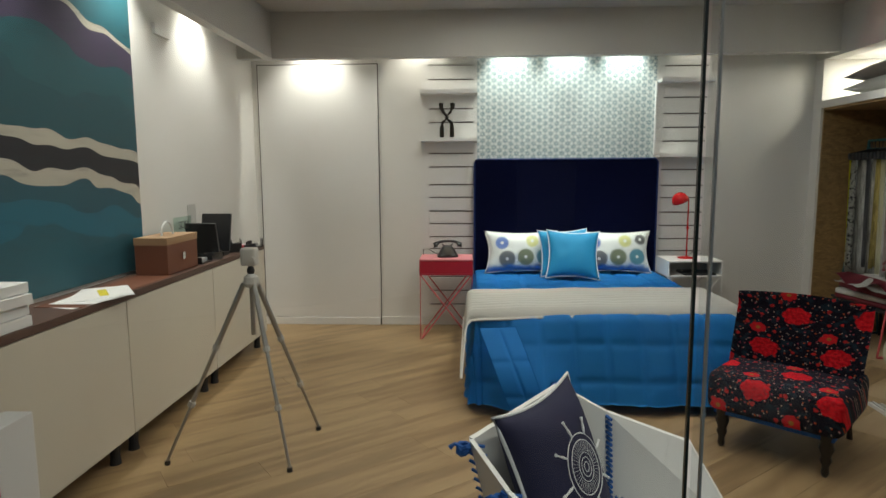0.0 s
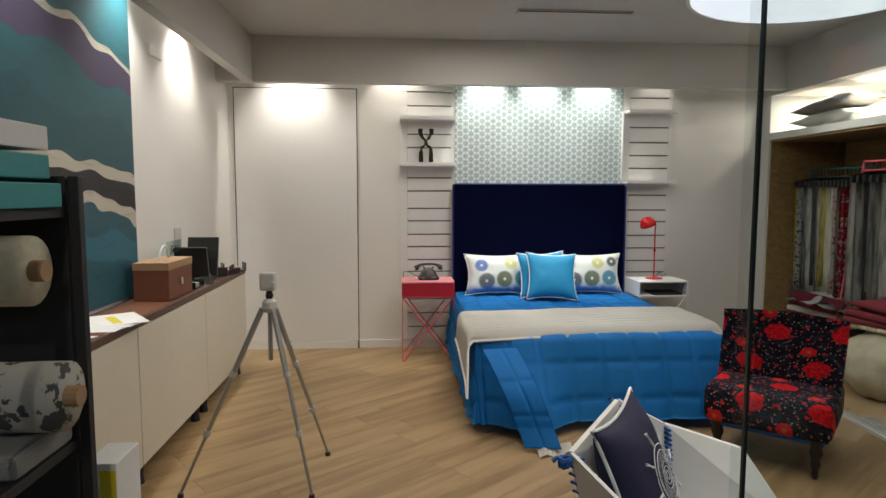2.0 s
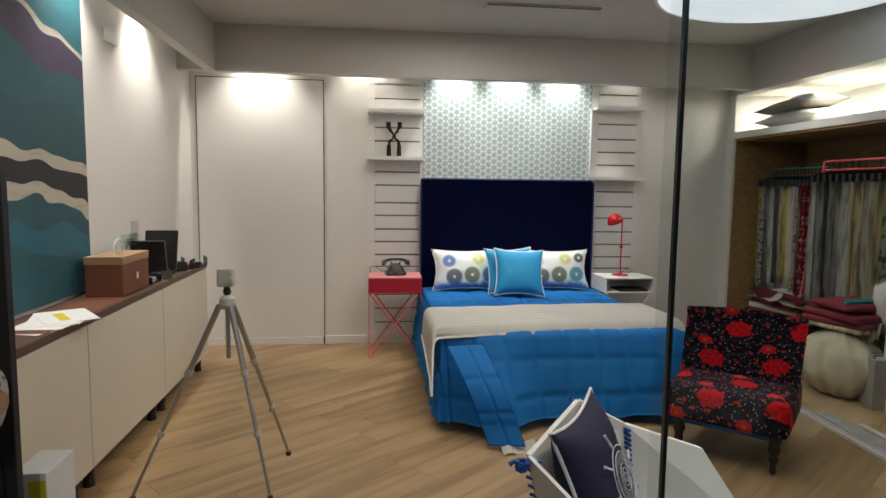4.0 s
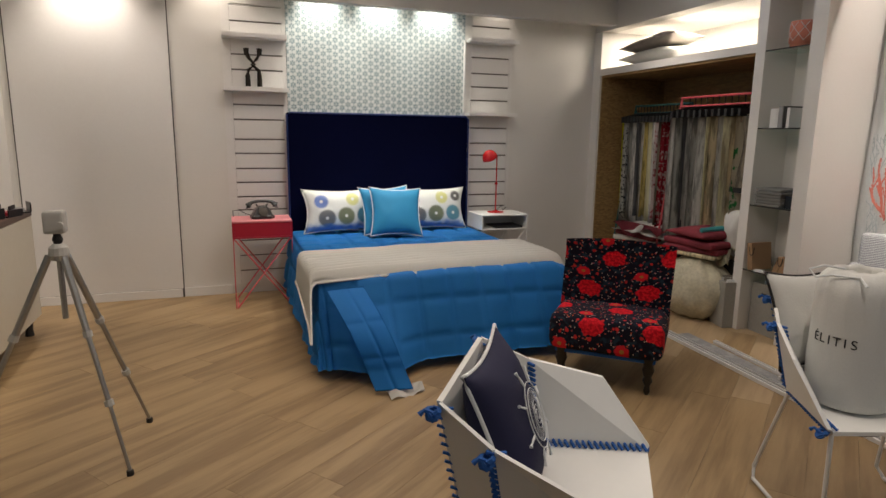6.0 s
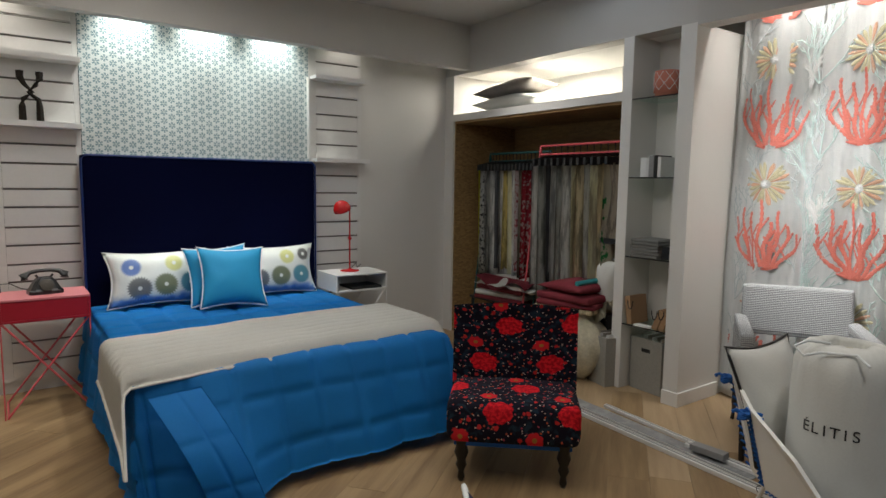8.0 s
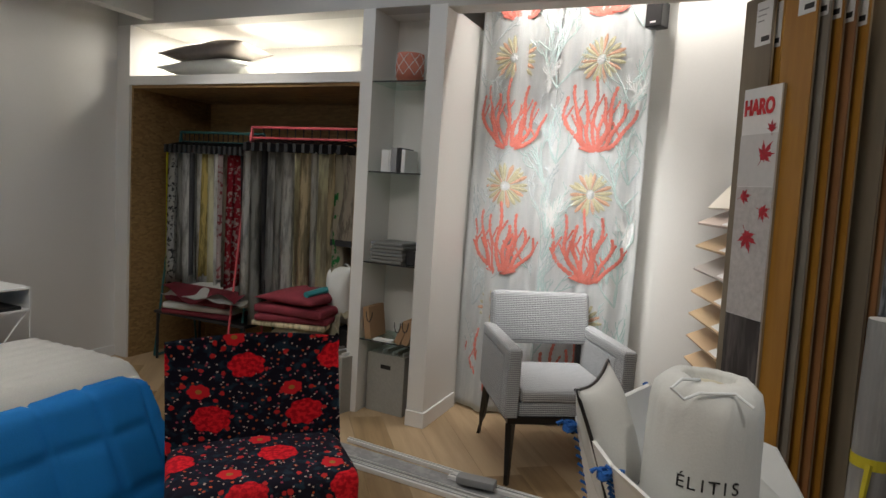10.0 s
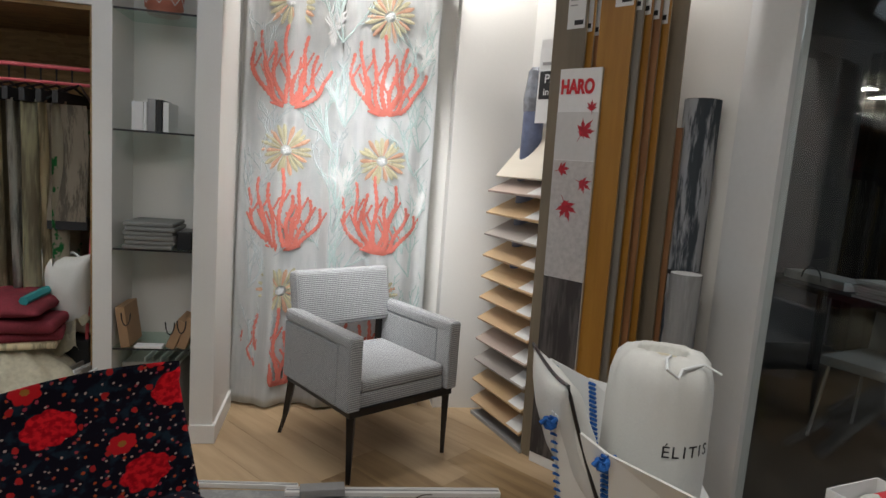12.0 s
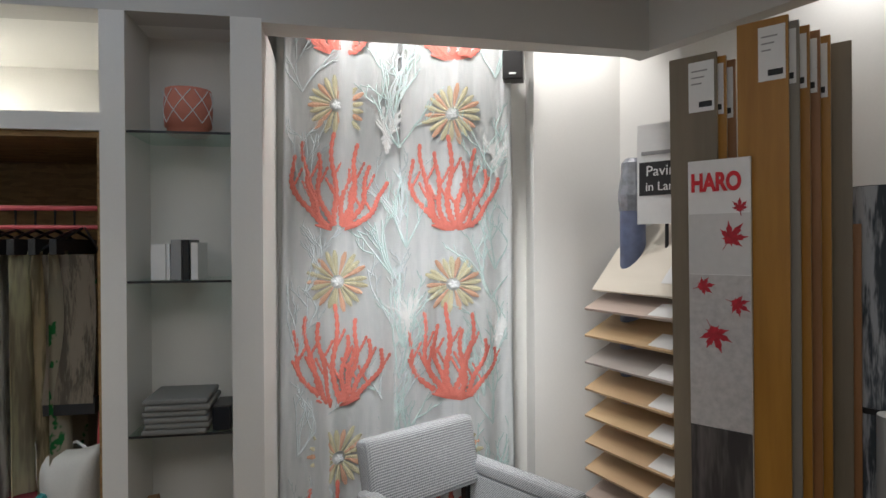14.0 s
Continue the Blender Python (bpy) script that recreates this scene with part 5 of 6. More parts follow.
for k in range(14):
    for s in (-1, 1):
        add_tube(bm, [(-0.18 + k * 0.0277, s * 0.155, 0.423), (-0.17 + k * 0.0277, s * 0.172, 0.421), (-0.17 + k * 0.0277, s * 0.176, 0.405)], 0.004, 5)
part("stitching", bm, ROPE, stl, "blue rope stitching")
for lx in (-0.17, 0.17):
    for ly in (-0.14, 0.14):
        part("leg", tube([(lx, ly, 0.40), (lx * 1.15, ly * 1.15, 0)], 0.007), TRIM, stl)
cb = thing("open_carton", (1.53, 1.10, 0.4205), "open white carton with teal and dark printed sides holding cloth", "box", rz=14)
for lo, hi in (((-0.15, -0.11, 0), (0.15, -0.106, 0.17)), ((-0.15, 0.106, 0), (0.15, 0.11, 0.17)), ((-0.15, -0.106, 0), (-0.146, 0.106, 0.17)), ((0.146, -0.106, 0), (0.15, 0.106, 0.17))):
    part("side", box(lo, hi), WHITEP, cb)
part("base", box((-0.146, -0.106, 0), (0.146, 0.106, 0.004)), WHITEP, cb)
part("band", box((-0.152, -0.111, 0.075), (-0.1502, 0.111, 0.11)), TEALC, cb)
part("band", box((-0.152, -0.111, 0.0), (-0.1502, 0.111, 0.072)), BLUEP, cb)
words("Design", 0.045, WHITEP, cb, pose(-0.1525, 0.02, 0.045, 90, 0, -90))
part("cloth", grid(lambda u, v: Vector((-0.14 + 0.28 * u, -0.1 + 0.2 * v, 0.12 + 0.03 * math.sin(u * 9) * math.sin(v * 7))), 14, 12), BAG, cb)
part("red_cloth", grid(lambda u, v: Vector((0.0 + 0.1 * u, -0.08 + 0.07 * v, 0.158 + 0.01 * math.sin(u * 9))), 8, 6), REDP, cb)


# ---- alcove: rails of hanging fabric ----
def rail(name, y0, y1, x, ztop, m_, label):
    r = thing(name, (x, 0, 0), label, "clothes rail", "garment rails in the alcove")
    for yy in (y0, y1):
        for s in (-1, 1):
            part("post", tube([(s * 0.2, yy, 0.01), (0, yy, ztop)], 0.008, 8), m_, r)
        part("foot", tube([(-0.2, yy, 0.01), (0.2, yy, 0.01)], 0.010, 8), m_, r)
    part("top_bar", tube([(0, y0, ztop), (0, y1, ztop)], 0.010, 8), m_, r)
    part("hanging_bar", tube([(0, y0, ztop - 0.07), (0, y1, ztop - 0.07)], 0.008, 8), m_, r)
    return r


GREENM = mat("petrol_green_metal", (0.02, 0.10, 0.10), 0.5)
rail("garment_rail", 4.62, 5.40, 3.52, 1.66, GREENM, "dark green tube garment rail full of hanging fabric samples")
rail("garment_rail", 3.72, 4.66, 3.44, 1.70, PINKM, "coral pink tube garment rail full of hanging fabric samples")
cloth_cols = {
    "yellow": (0.55, 0.45, 0.03), "grey": (0.22, 0.22, 0.20), "silver": (0.42, 0.42, 0.40), "taupe": (0.20, 0.17, 0.13), "cream": (0.52, 0.46, 0.33),
    "rust": (0.20, 0.07, 0.055), "charcoal": (0.07, 0.07, 0.075), "ochre": (0.42, 0.34, 0.12), "crimson": (0.22, 0.022, 0.035), "sand": (0.40, 0.34, 0.22)}
CLOTH = {k: striped("hanging_cloth_" + k, [min(0.80, v * 1.7) for v in c], [v * (0.7 if i % 2 else 0.85) for v in c], 3 + 2 * (i % 4), 0.85) for i, (k, c) in enumerate(cloth_cols.items())}
CLOTH["print"] = blotched("black_and_white_print", (0.62, 0.62, 0.60), (0.05, 0.05, 0.055), 38)
CLOTH["crimson"] = blotched("red_flower_print", (0.34, 0.015, 0.03), (0.50, 0.38, 0.36), 34)
CLOTH["rust"] = blotched("rose_print", (0.45, 0.37, 0.36), (0.28, 0.06, 0.07), 30)
GREENP = blotched("green_leaf_print", (0.56, 0.53, 0.42), (0.03, 0.28, 0.08), 9, 0.60)
seq1 = ["yellow", "print", "print", "grey", "silver", "charcoal", "grey", "silver", "ochre", "cream", "silver", "rust", "taupe", "crimson", "crimson", "charcoal"]
seq2 = ["silver", "grey", "charcoal", "silver", "grey", "silver", "cream", "sand", "silver", "cream", "sand", "cream"]


def hanging(name, x, y, ztop, w, h, m_, colour, k):
    c = thing(name, (x, y, ztop), colour + " fabric sample on a black hanger in the alcove", "fabric sample", "hanging fabric samples")
    part("hanger", tube([(0, 0, 0.075), (0.0, 0, 0.0), (-w / 2, 0, -0.04), (w / 2, 0, -0.04), (0, 0, 0.0)], 0.006, 6), BLACK, c)
    part("clip_bar", box((-w / 2, -0.012, -0.09), (w / 2, 0.012, -0.035), 0.003), BLACKM, c)
    rnd = random.Random(k)
    ph_, tw = rnd.random() * 6, rnd.uniform(-0.02, 0.02)
    part("cloth", grid(lambda u, v: Vector(((u - 0.5) * w * (1 - 0.1 * v), (0.014 + 0.012 * v) * math.sin(u * 15 + ph_) + tw * v, -0.085 - h * v + 0.01 * math.sin(u * 6))), 20, 6, 0.004), m_, c, smooth=True)


for k, cn in enumerate(seq1):
    hanging("hanging_sample", 3.52, 5.36 - k * 0.046, 1.59, 0.36, 0.92 + 0.05 * math.sin(k * 2.1), CLOTH[cn], cn, k)
for k, cn in enumerate(seq2):
    hanging("hanging_sample", 3.44, 4.56 - k * 0.066, 1.62, 0.36, 1.06 + 0.10 * math.sin(k * 1.7), GREENP if k == 11 else CLOTH[cn], "green-printed cream" if k == 11 else cn, 40 + k)
bs = thing("brown_sample", (3.30, 3.80, 1.53), "brown woven sample with a black edge folded over a hanger", "fabric sample")
part("cloth", grid(lambda u, v: Vector((0.02 * math.sin(v * 4), -0.08 + 0.17 * u, -0.52 * v)), 8, 8, 0.006), CLOTH["taupe"], bs)
part("band", box((-0.012, -0.085, -0.56), (0.03, 0.095, -0.50), 0.003), BLACKM, bs)
part("hanger", tube([(0.0, -0.1, 0.01), (0.14, 0.0, 0.10), (0.0, 0.1, 0.01)], 0.006, 6), BLACK, bs)


def pile(at, w, d, n, cols, label, rz=0.0, t0=0.03):
    z = at[2]
    for k in range(n):
        t = t0 * (0.8 + 0.5 * ((k * 7) % 3) / 2)
        c = thing("folded_cloth", (at[0] + 0.012 * math.sin(k * 3), at[1] + 0.012 * math.cos(k * 5), z), label, "folded cloth", "folded cloths in the alcove", rz + 9 * math.sin(k * 2.7))
        part("fold", grid_box(w, d, t, k), cols[k % len(cols)], c, smooth=True)
        z += t + 0.001


def grid_box(w, d, t, seed):
    bm = box((-w / 2, -d / 2, 0), (w / 2, d / 2, t), min(t * 0.42, 0.03), seg=3)
    return bm


bench = thing("low_rack", (3.50, 4.95, 0), "dark low metal rack carrying folded textiles in the alcove", "rack")
part("top", box((-0.22, -0.42, 0.34), (0.22, 0.42, 0.36), 0.003), BLACKM, bench)
for lx in (-0.2, 0.2):
    for ly in (-0.4, 0.4):
        part("leg", tube([(lx, ly, 0.34), (lx, ly, 0)], 0.01), BLACKM, bench)
pile((3.48, 5.0, 0.3605), 0.40, 0.56, 3, [CRIMSONC, BAG, CRIMSONC], "folded white and red textile piled on the low rack", 8, 0.045)
wq = thing("crumpled_quilt", (3.45, 4.85, 0.50), "crumpled white and crimson quilt thrown over the pile", "quilt")
part("cloth", grid(lambda u, v: Vector((-0.24 + 0.46 * u, -0.34 + 0.72 * v, 0.03 + 0.07 * math.sin(math.pi * u) * math.sin(math.pi * v) + 0.03 * noise.noise(Vector((u * 5, v * 6, 1))) - 0.08 * max(0, 0.25 - u))), 30, 36, 0.012), BAG, wq, smooth=True)
part("lining", grid(lambda u, v: Vector((-0.25 + 0.12 * u, -0.30 + 0.66 * v, 0.02 + 0.05 * math.sin(v * 8) * (1 - u) + 0.06 * u)), 10, 30, 0.008), CRIMSONC, wq, smooth=True)
# baskets of cloth
pf = thing("cloth_sack", (3.16, 3.98, 0.0), "large crumpled cream cloth sack on the floor of the alcove", "sack")
bm = bmesh.new()
bmesh.ops.create_icosphere(bm, subdivisions=5, radius=0.26)
for v in bm.verts:
    n_ = noise.noise(v.co * 9) * 0.018 + noise.noise(v.co * 22) * 0.008
    ridge = 0.012 * math.sin(math.atan2(v.co.y, v.co.x) * 11 + v.co.z * 9)
    v.co *= 1 + (n_ + ridge) * 3.0
    v.co.z = max(v.co.z * 0.95, -0.22)
    v.co.y *= 1.1
bmesh.ops.translate(bm, vec=(0, 0, 0.223), verts=bm.verts)
part("sack_body", bm, CANVAS, pf, smooth=True)
pile((3.22, 4.02, 0.475), 0.40, 0.46, 3, [CLOTH["sand"], CRIMSONC, CRIMSONC], "folded rust and green striped textile on the cream sack", 14, 0.04)
tb = thing("rolled_textile", (3.24, 4.0, 0.60), "red textile bundle with a teal stripe on top of the pile", "textile")
bm = cushion(0.5, 0.42, 0.10)
part("roll_cover", bm, CRIMSONC, tb, smooth=True).matrix_basis = pose(0, 0, 0.045, 90, 0, 0)
part("stripe", tube([(-0.18, -0.12, 0.088), (0.0, -0.13, 0.098), (0.19, -0.12, 0.085)], 0.02, 6), TEALC, tb)
st_ = thing("plastic_sheet", (3.24, 3.84, 0.44), "crumpled translucent plastic wrap over the sack", "plastic wrap")
part("film", grid(lambda u, v: Vector((-0.06 + 0.2 * u, -0.13 + 0.28 * v + 0.03 * math.sin(u * 7), 0.12 * math.sin(math.pi * u) + 0.08 * noise.noise(Vector((u * 6, v * 6, 4))) - 0.2 * v * v)), 24, 24, 0.002), CANVAS, st_)
pt = new("white_sack")
pt.matrix_basis = pose(3.34, 3.81, 0.66, -6, 0, 80)
tagged(pt, "upright white stuffed sack with a folded top in the alcove", "sack")
part("cloth", cushion(0.24, 0.42, 0.18), BAG, pt, smooth=True)
part("tie", tube([(-0.06, -0.02, 0.17), (0.0, -0.05, 0.19), (0.07, -0.02, 0.17)], 0.006), PIPING, pt)
pd = thing("pot_stand", (3.36, 3.80, 0), "dark crate under the white sack", "crate")
part("crate", box((-0.10, -0.10, 0), (0.12, 0.10, 0.46), 0.004), BLACKM, pd)
# folding step and cartons on the floor under the shelf niche
for k, (xx, yy, w, h, m_) in enumerate(((3.12, 3.70, 0.10, 0.34, CARD), (3.26, 3.56 - 0.14, 0.13, 0.36, CARD))):
    c = thing("file_carton", (xx + 0.12, yy, 0), "grey cardboard file carton with a punched handle on the alcove floor", "box", "cartons by the shelf niche", rz=-14 + 10 * k)
    part("carton", box((-0.12, -w, 0), (0.12, w, h), 0.003), m_, c)
    part("handle_hole", box((-0.1215, -0.035, h - 0.09), (-0.1202, 0.035, h - 0.065)), BLACK, c)
    for j in range(5):
        part("file", box((-0.10, -w + 0.02 + 0.035 * j, h - 0.05), (0.10, -w + 0.028 + 0.035 * j, h + 0.02 + 0.006 * (j % 2))), GREYO if j % 2 else WHITEP, c)
# upper niche cushions
c = thing("wrapped_pillow", (3.45, 5.0, 2.0055), "flat white pillow lying in the lit upper niche", "pillow")
part("pillow", cushion(0.42, 0.80, 0.15), BAG, c, smooth=True).matrix_basis = pose(0, -0.05, 0.07, 90, 0, 0)
c = thing("grey_pillow", (3.42, 4.98, 2.14), "grey-brown satin pillow in clear wrap lying on the white one", "pillow")
part("pillow", cushion(0.36, 0.70, 0.13), mat("grey_satin", (0.20, 0.17, 0.15), 0.35, bump=0.6, scale=12, vary=0.3, big=9), c, smooth=True).matrix_basis = pose(0, 0, 0.05, 84, 3, 4)

# ---- shelf niche ----
for z in (1.95, 1.44, 0.915, 0.455):
    s = thing("glass_shelf", (3.32, 3.405, z), "green-edged glass shelf in the narrow niche", "shelf", "glass shelves in the niche")
    part("pane", box((-0.135, -0.168, -0.008), (0.138, 0.168, 0.0)), SHELFGLASS, s)
    part("polished_edge", box((-0.138, -0.168, -0.008), (-0.1352, 0.168, 0.0)), BLACKM, s)
pot = thing("lattice_pot", (3.30, 3.40, 1.9505), "terracotta pot with a white diamond lattice on a glass shelf", "pot")
part("pot", lathe([(0.062, 0), (0.072, 0.01), (0.072, 0.03), (0.080, 0.032), (0.083, 0.10), (0.078, 0.165), (0.07, 0.165), (0.066, 0.15)], 32), TERRA, pot, smooth=True)
bm = bmesh.new()
for s in (-1, 1):
    for k in range(8):
        a0 = k * math.pi / 4
        add_tube(bm, [(0.0835 * math.cos(a0 + s * t * 1.1), 0.0835 * math.sin(a0 + s * t * 1.1), 0.04 + 0.115 * t) for t in np.linspace(0, 1, 7)], 0.0018, 4)
part("lattice", bm, PIPING, pot, "white diamond lattice")
for k, (yy, w, h, m_) in enumerate(((3.482, 0.024, 0.125, WHITEP), (3.450, 0.006, 0.125, WHITEP), (3.424, 0.017, 0.14, GREYP), (3.392, 0.011, 0.14, BLACK), (3.364, 0.012, 0.13, WHITEP))):
    c = thing("sample_book", (3.29, yy, 1.4405), "slim sample book standing on a glass shelf", "book", "books on the glass shelf")
    part("cover", box((-0.08, -w, 0), (0.08, w, h), 0.002), m_, c)
for k in range(6):
    c = thing("folded_sample", (3.28 + 0.005 * math.sin(k * 3), 3.42 + 0.006 * math.cos(k * 4), 0.9155 + 0.0205 * k), "folded grey felt sample tied in a stack on a glass shelf", "fabric sample", "folded grey samples")
    part("felt", box((-0.11, -0.105, 0), (0.11, 0.105, 0.0195), 0.008, seg=3), FABRIC_GREY, c)
c = thing("black_case", (3.27, 3.275, 0.9155), "small black case on a glass shelf", "case")
part("case", box((-0.07, -0.03, 0), (0.07, 0.032, 0.085), 0.004), BLACK, c)
for k, (yy, a, h) in enumerate(((3.52, 8, 0.19), (3.28, -18, 0.15), (3.33, -22, 0.14))):
    c = thing("kraft_bag", (3.29, yy, 0.4555), "brown kraft paper bag with dark handle on a glass shelf", "paper bag", "kraft bags on the shelf")
    part("paper", box((-0.10, -0.02, 0), (0.08, 0.02, h), 0.002, Matrix.Rotation(radians(-a), 4, "X")), KRAFT, c)
    part("handle", tube([(-0.102, 0.02 * math.cos(t) - 0.002, h * 0.75 + 0.02 - 0.06 * math.sin(t)) for t in np.linspace(0, math.pi, 7)], 0.003, 5), BLACKM, c)
c = thing("price_card", (3.20, 3.42, 0.4555), "small white card on the low glass shelf", "card")
part("card", box((-0.02, -0.06, 0), (0.03, 0.06, 0.012), 0.001), WHITEP, c)

# ---- embroidered curtain ----
CY0, CY1, CZ1 = 2.10, 3.11, 2.70


def curtain_x(y, z):
    f = 1 - z / CZ1
    return 3.62 + (0.016 + 0.018 * f) * math.sin(y * 21 + 0.5 * math.sin(z * 1.7)) + 0.012 * math.sin(y * 47 + z * 0.8) * (0.4 + f * 0.6) + 0.01 * math.sin(z * 5 + y * 4) * f


cu = thing("embroidered_curtain", (0, 0, 0), "white floor-length curtain embroidered with coral, fans and seaweed", "curtain")
part("cloth", grid(lambda u, v: Vector((curtain_x(CY0 + (CY1 - CY0) * u, 0.015 + CZ1 * v), CY0 + (CY1 - CY0) * u + (0.05 * (0.5 - v) if u > 0.5 else -0.02 * (0.5 - v)) * 1.0, 0.015 + CZ1 * v)), 110, 60, 0.004), CURTAIN, cu, smooth=True)


def stroke(bm, pts, widths, lift=0.0045):
    """A flat embroidered stroke that lies on the curtain; points are (y, z)."""
    rows = []
    for i, (y, z) in enumerate(pts):
        a, b = pts[max(i - 1, 0)], pts[min(i + 1, len(pts) - 1)]
        dy, dz = b[0] - a[0], b[1] - a[1]
        l = math.hypot(dy, dz) or 1
        ny, nz = -dz / l, dy / l
        w = widths[i]
        row = []
        for s, up in ((-1, 0.0), (0, 0.0014), (1, 0.0)):
            yy, zz = min(max(y + ny * w * s, CY0 + 0.02), CY1 - 0.02), z + nz * w * s
            row.append(bm.verts.new((curtain_x(yy, zz) - lift - up, yy, zz)))
        rows.append(row)
    for r0, r1 in zip(rows, rows[1:]):
        for k in range(2):
            bm.faces.new((r0[k], r0[k + 1], r1[k + 1], r1[k]))


def branch(bm, y, z, ang, length, w, rnd, depth, spread=0.5, curl=0.5, ragged=0.0):
    """A curling stem with side stems; a ragged one has short bristles along its sides."""
    pts, ws = [], []
    n_ = 16 if ragged else 7
    a = ang
    for i in range(n_):
        pts.append((y, z))
        ws.append(w * (1 - 0.5 * i / n_) * (1 + (ragged if i % 2 else 0)))
        y += math.cos(a) * length / n_
        z += math.sin(a) * length / n_
        a += ((math.pi / 2 - a) * 0.24 * curl + rnd.uniform(-0.22, 0.22)) * 7 / n_
        if depth and i in (n_ // 3, 2 * n_ // 3):
            s = 1 if (i == n_ // 3) == (rnd.random() > 0.4) else -1
            branch(bm, y, z, a + s * spread, length * 0.42, w * 0.8, rnd, depth - 1, spread, curl, ragged)
    stroke(bm, pts, ws)


def coral(y, z, s, rnd):
    """Thick feathery stems that leave one foot, swing outwards and rise."""
    bm = bmesh.new()
    stems = ((-0.175, 0.27, 0.13), (-0.125, 0.335, 0.10), (-0.065, 0.30, 0.05), (-0.015, 0.375, 0.03), (0.035, 0.27, 0.0), (0.085, 0.33, 0.02), (0.135, 0.235, 0.04), (0.185, 0.19, 0.07), (-0.10, 0.20, 0.06), (0.06, 0.19, 0.03))
    for k, (ex, h, bulge) in enumerate(stems):
        ex, h = ex + rnd.uniform(-0.008, 0.008), h + rnd.uniform(-0.015, 0.015)
        pts, ws, ph = [], [], rnd.uniform(0, 6)
        side = -1 if ex > 0 else 1
        for i in range(27):
            t = i / 26
            px_ = ex * (0.30 + 0.95 * t - 0.25 * t * t) - side * 0.25 * bulge * math.sin(math.pi * t) + 0.010 * math.sin(t * 8 + ph)
            pts.append((y - px_ * s, z + h * (t ** 1.1) * s))
            ws.append(s * (0.0140 - 0.0050 * t) * (1.0 if i % 2 else 0.60))
        stroke(bm, pts, ws, 0.0045 + 0.0003 * k)
        if k < 8:
            for j, f_ in ((9, 1), (15, -1)):
                y0, z0 = pts[j]
                q_ = [(y0 + f_ * s * (0.040 * t), z0 + s * (0.055 * t + 0.02 * t * t)) for t in np.linspace(0, 1, 11)]
                stroke(bm, q_, [s * 0.0065 * (1.0 if i % 2 else 0.55) for i in range(11)], 0.005)
    stroke(bm, [(y - 0.085 * s, z + 0.004), (y - 0.03 * s, z - 0.004 * s), (y + 0.03 * s, z - 0.004 * s), (y + 0.085 * s, z + 0.004)], [0.004, 0.016, 0.016, 0.004])
    return bm


def petal(y, z, s, a, r1):
    bm = bmesh.new()
    stroke(bm, [(y + math.cos(a) * r_, z + math.sin(a) * r_) for r_ in np.linspace(0.025 * s, r1, 5)], [0.003, 0.006, 0.0095, 0.0115, 0.005])
    return bm


rnd = random.Random(5)
for col, yc in enumerate((2.875, 2.375)):
    for k, zc in enumerate((0.15, 0.895, 1.64, 2.385)):
        c = part("coral_motif", coral(yc, zc, 1.08, rnd), CORAL, cu, "red coral embroidery")
    for k, zc in enumerate((0.66, 1.405, 2.15)):
        zc -= 0.02 * col
        m_ = new("fan_motif")
        m_.parent = cu
        for j in range(21):
            a = 2 * math.pi * j / 21 + rnd.uniform(-0.06, 0.06)
            part("petal", petal(yc, zc, 1.12, a, 0.125 + rnd.uniform(-0.012, 0.012)), ANEMR if j % 3 == 0 else ANEM, m_)
        bm = bmesh.new()
        for j in range(5):
            a = j * 1.257
            stroke(bm, [(yc - 0.002, zc), (yc + 0.012 * math.cos(a), zc + 0.012 * math.sin(a)), (yc + 0.02 * math.cos(a), zc + 0.02 * math.sin(a))], [0.006, 0.008, 0.004], 0.010)
        part("fan_centre", bm, PIPING, m_)
for k in range(34):
    yy = (2.62, 2.60, 2.20, 3.02, 2.64, 2.22)[k % 6] + rnd.uniform(-0.03, 0.03)
    zz = 0.1 + 2.4 * ((k * 0.137) % 1)
    bm = bmesh.new()
    for j in range(4):
        branch(bm, yy, zz, math.pi / 2 + rnd.uniform(-0.7, 0.7), 0.30, 0.0045, rnd, 2, 0.6, 0.5)
    tagged(part("seaweed_motif", bm, SEA if k % 3 else SEAG, cu, "pale seaweed embroidery"), kind="stuff")
for k, (yy, zz) in enumerate(((2.66, 1.95), (2.17, 1.86), (2.58, 1.16), (2.16, 1.08), (2.70, 0.42), (2.64, 2.42))):
    bm = bmesh.new()
    for j in range(7):
        branch(bm, yy + 0.008 * (j - 3), zz + 0.02 * abs(j - 3), math.pi / 2 + 0.26 * (j - 3), 0.15, 0.009, rnd, 1, 0.6, 0.25)
    tagged(part("satin_motif", bm, SATIN, cu, "shining white satin leaf embroidery"), kind="stuff")
sp = thing("loudspeaker", (3.60, 2.10, 2.28), "small black wall loudspeaker beside the curtain", "loudspeaker", rz=-20)
part("cabinet", box((-0.05, -0.045, 0), (0.04, 0.045, 0.13), 0.006), BLACK, sp)
part("badge", box((-0.0515, -0.015, 0.02), (-0.0502, 0.015, 0.028)), WHITEP, sp)

# ---- flooring samples ----
hd = Vector((-0.80, -0.60, 0))
hn = Vector((-0.60, 0.80, 0))


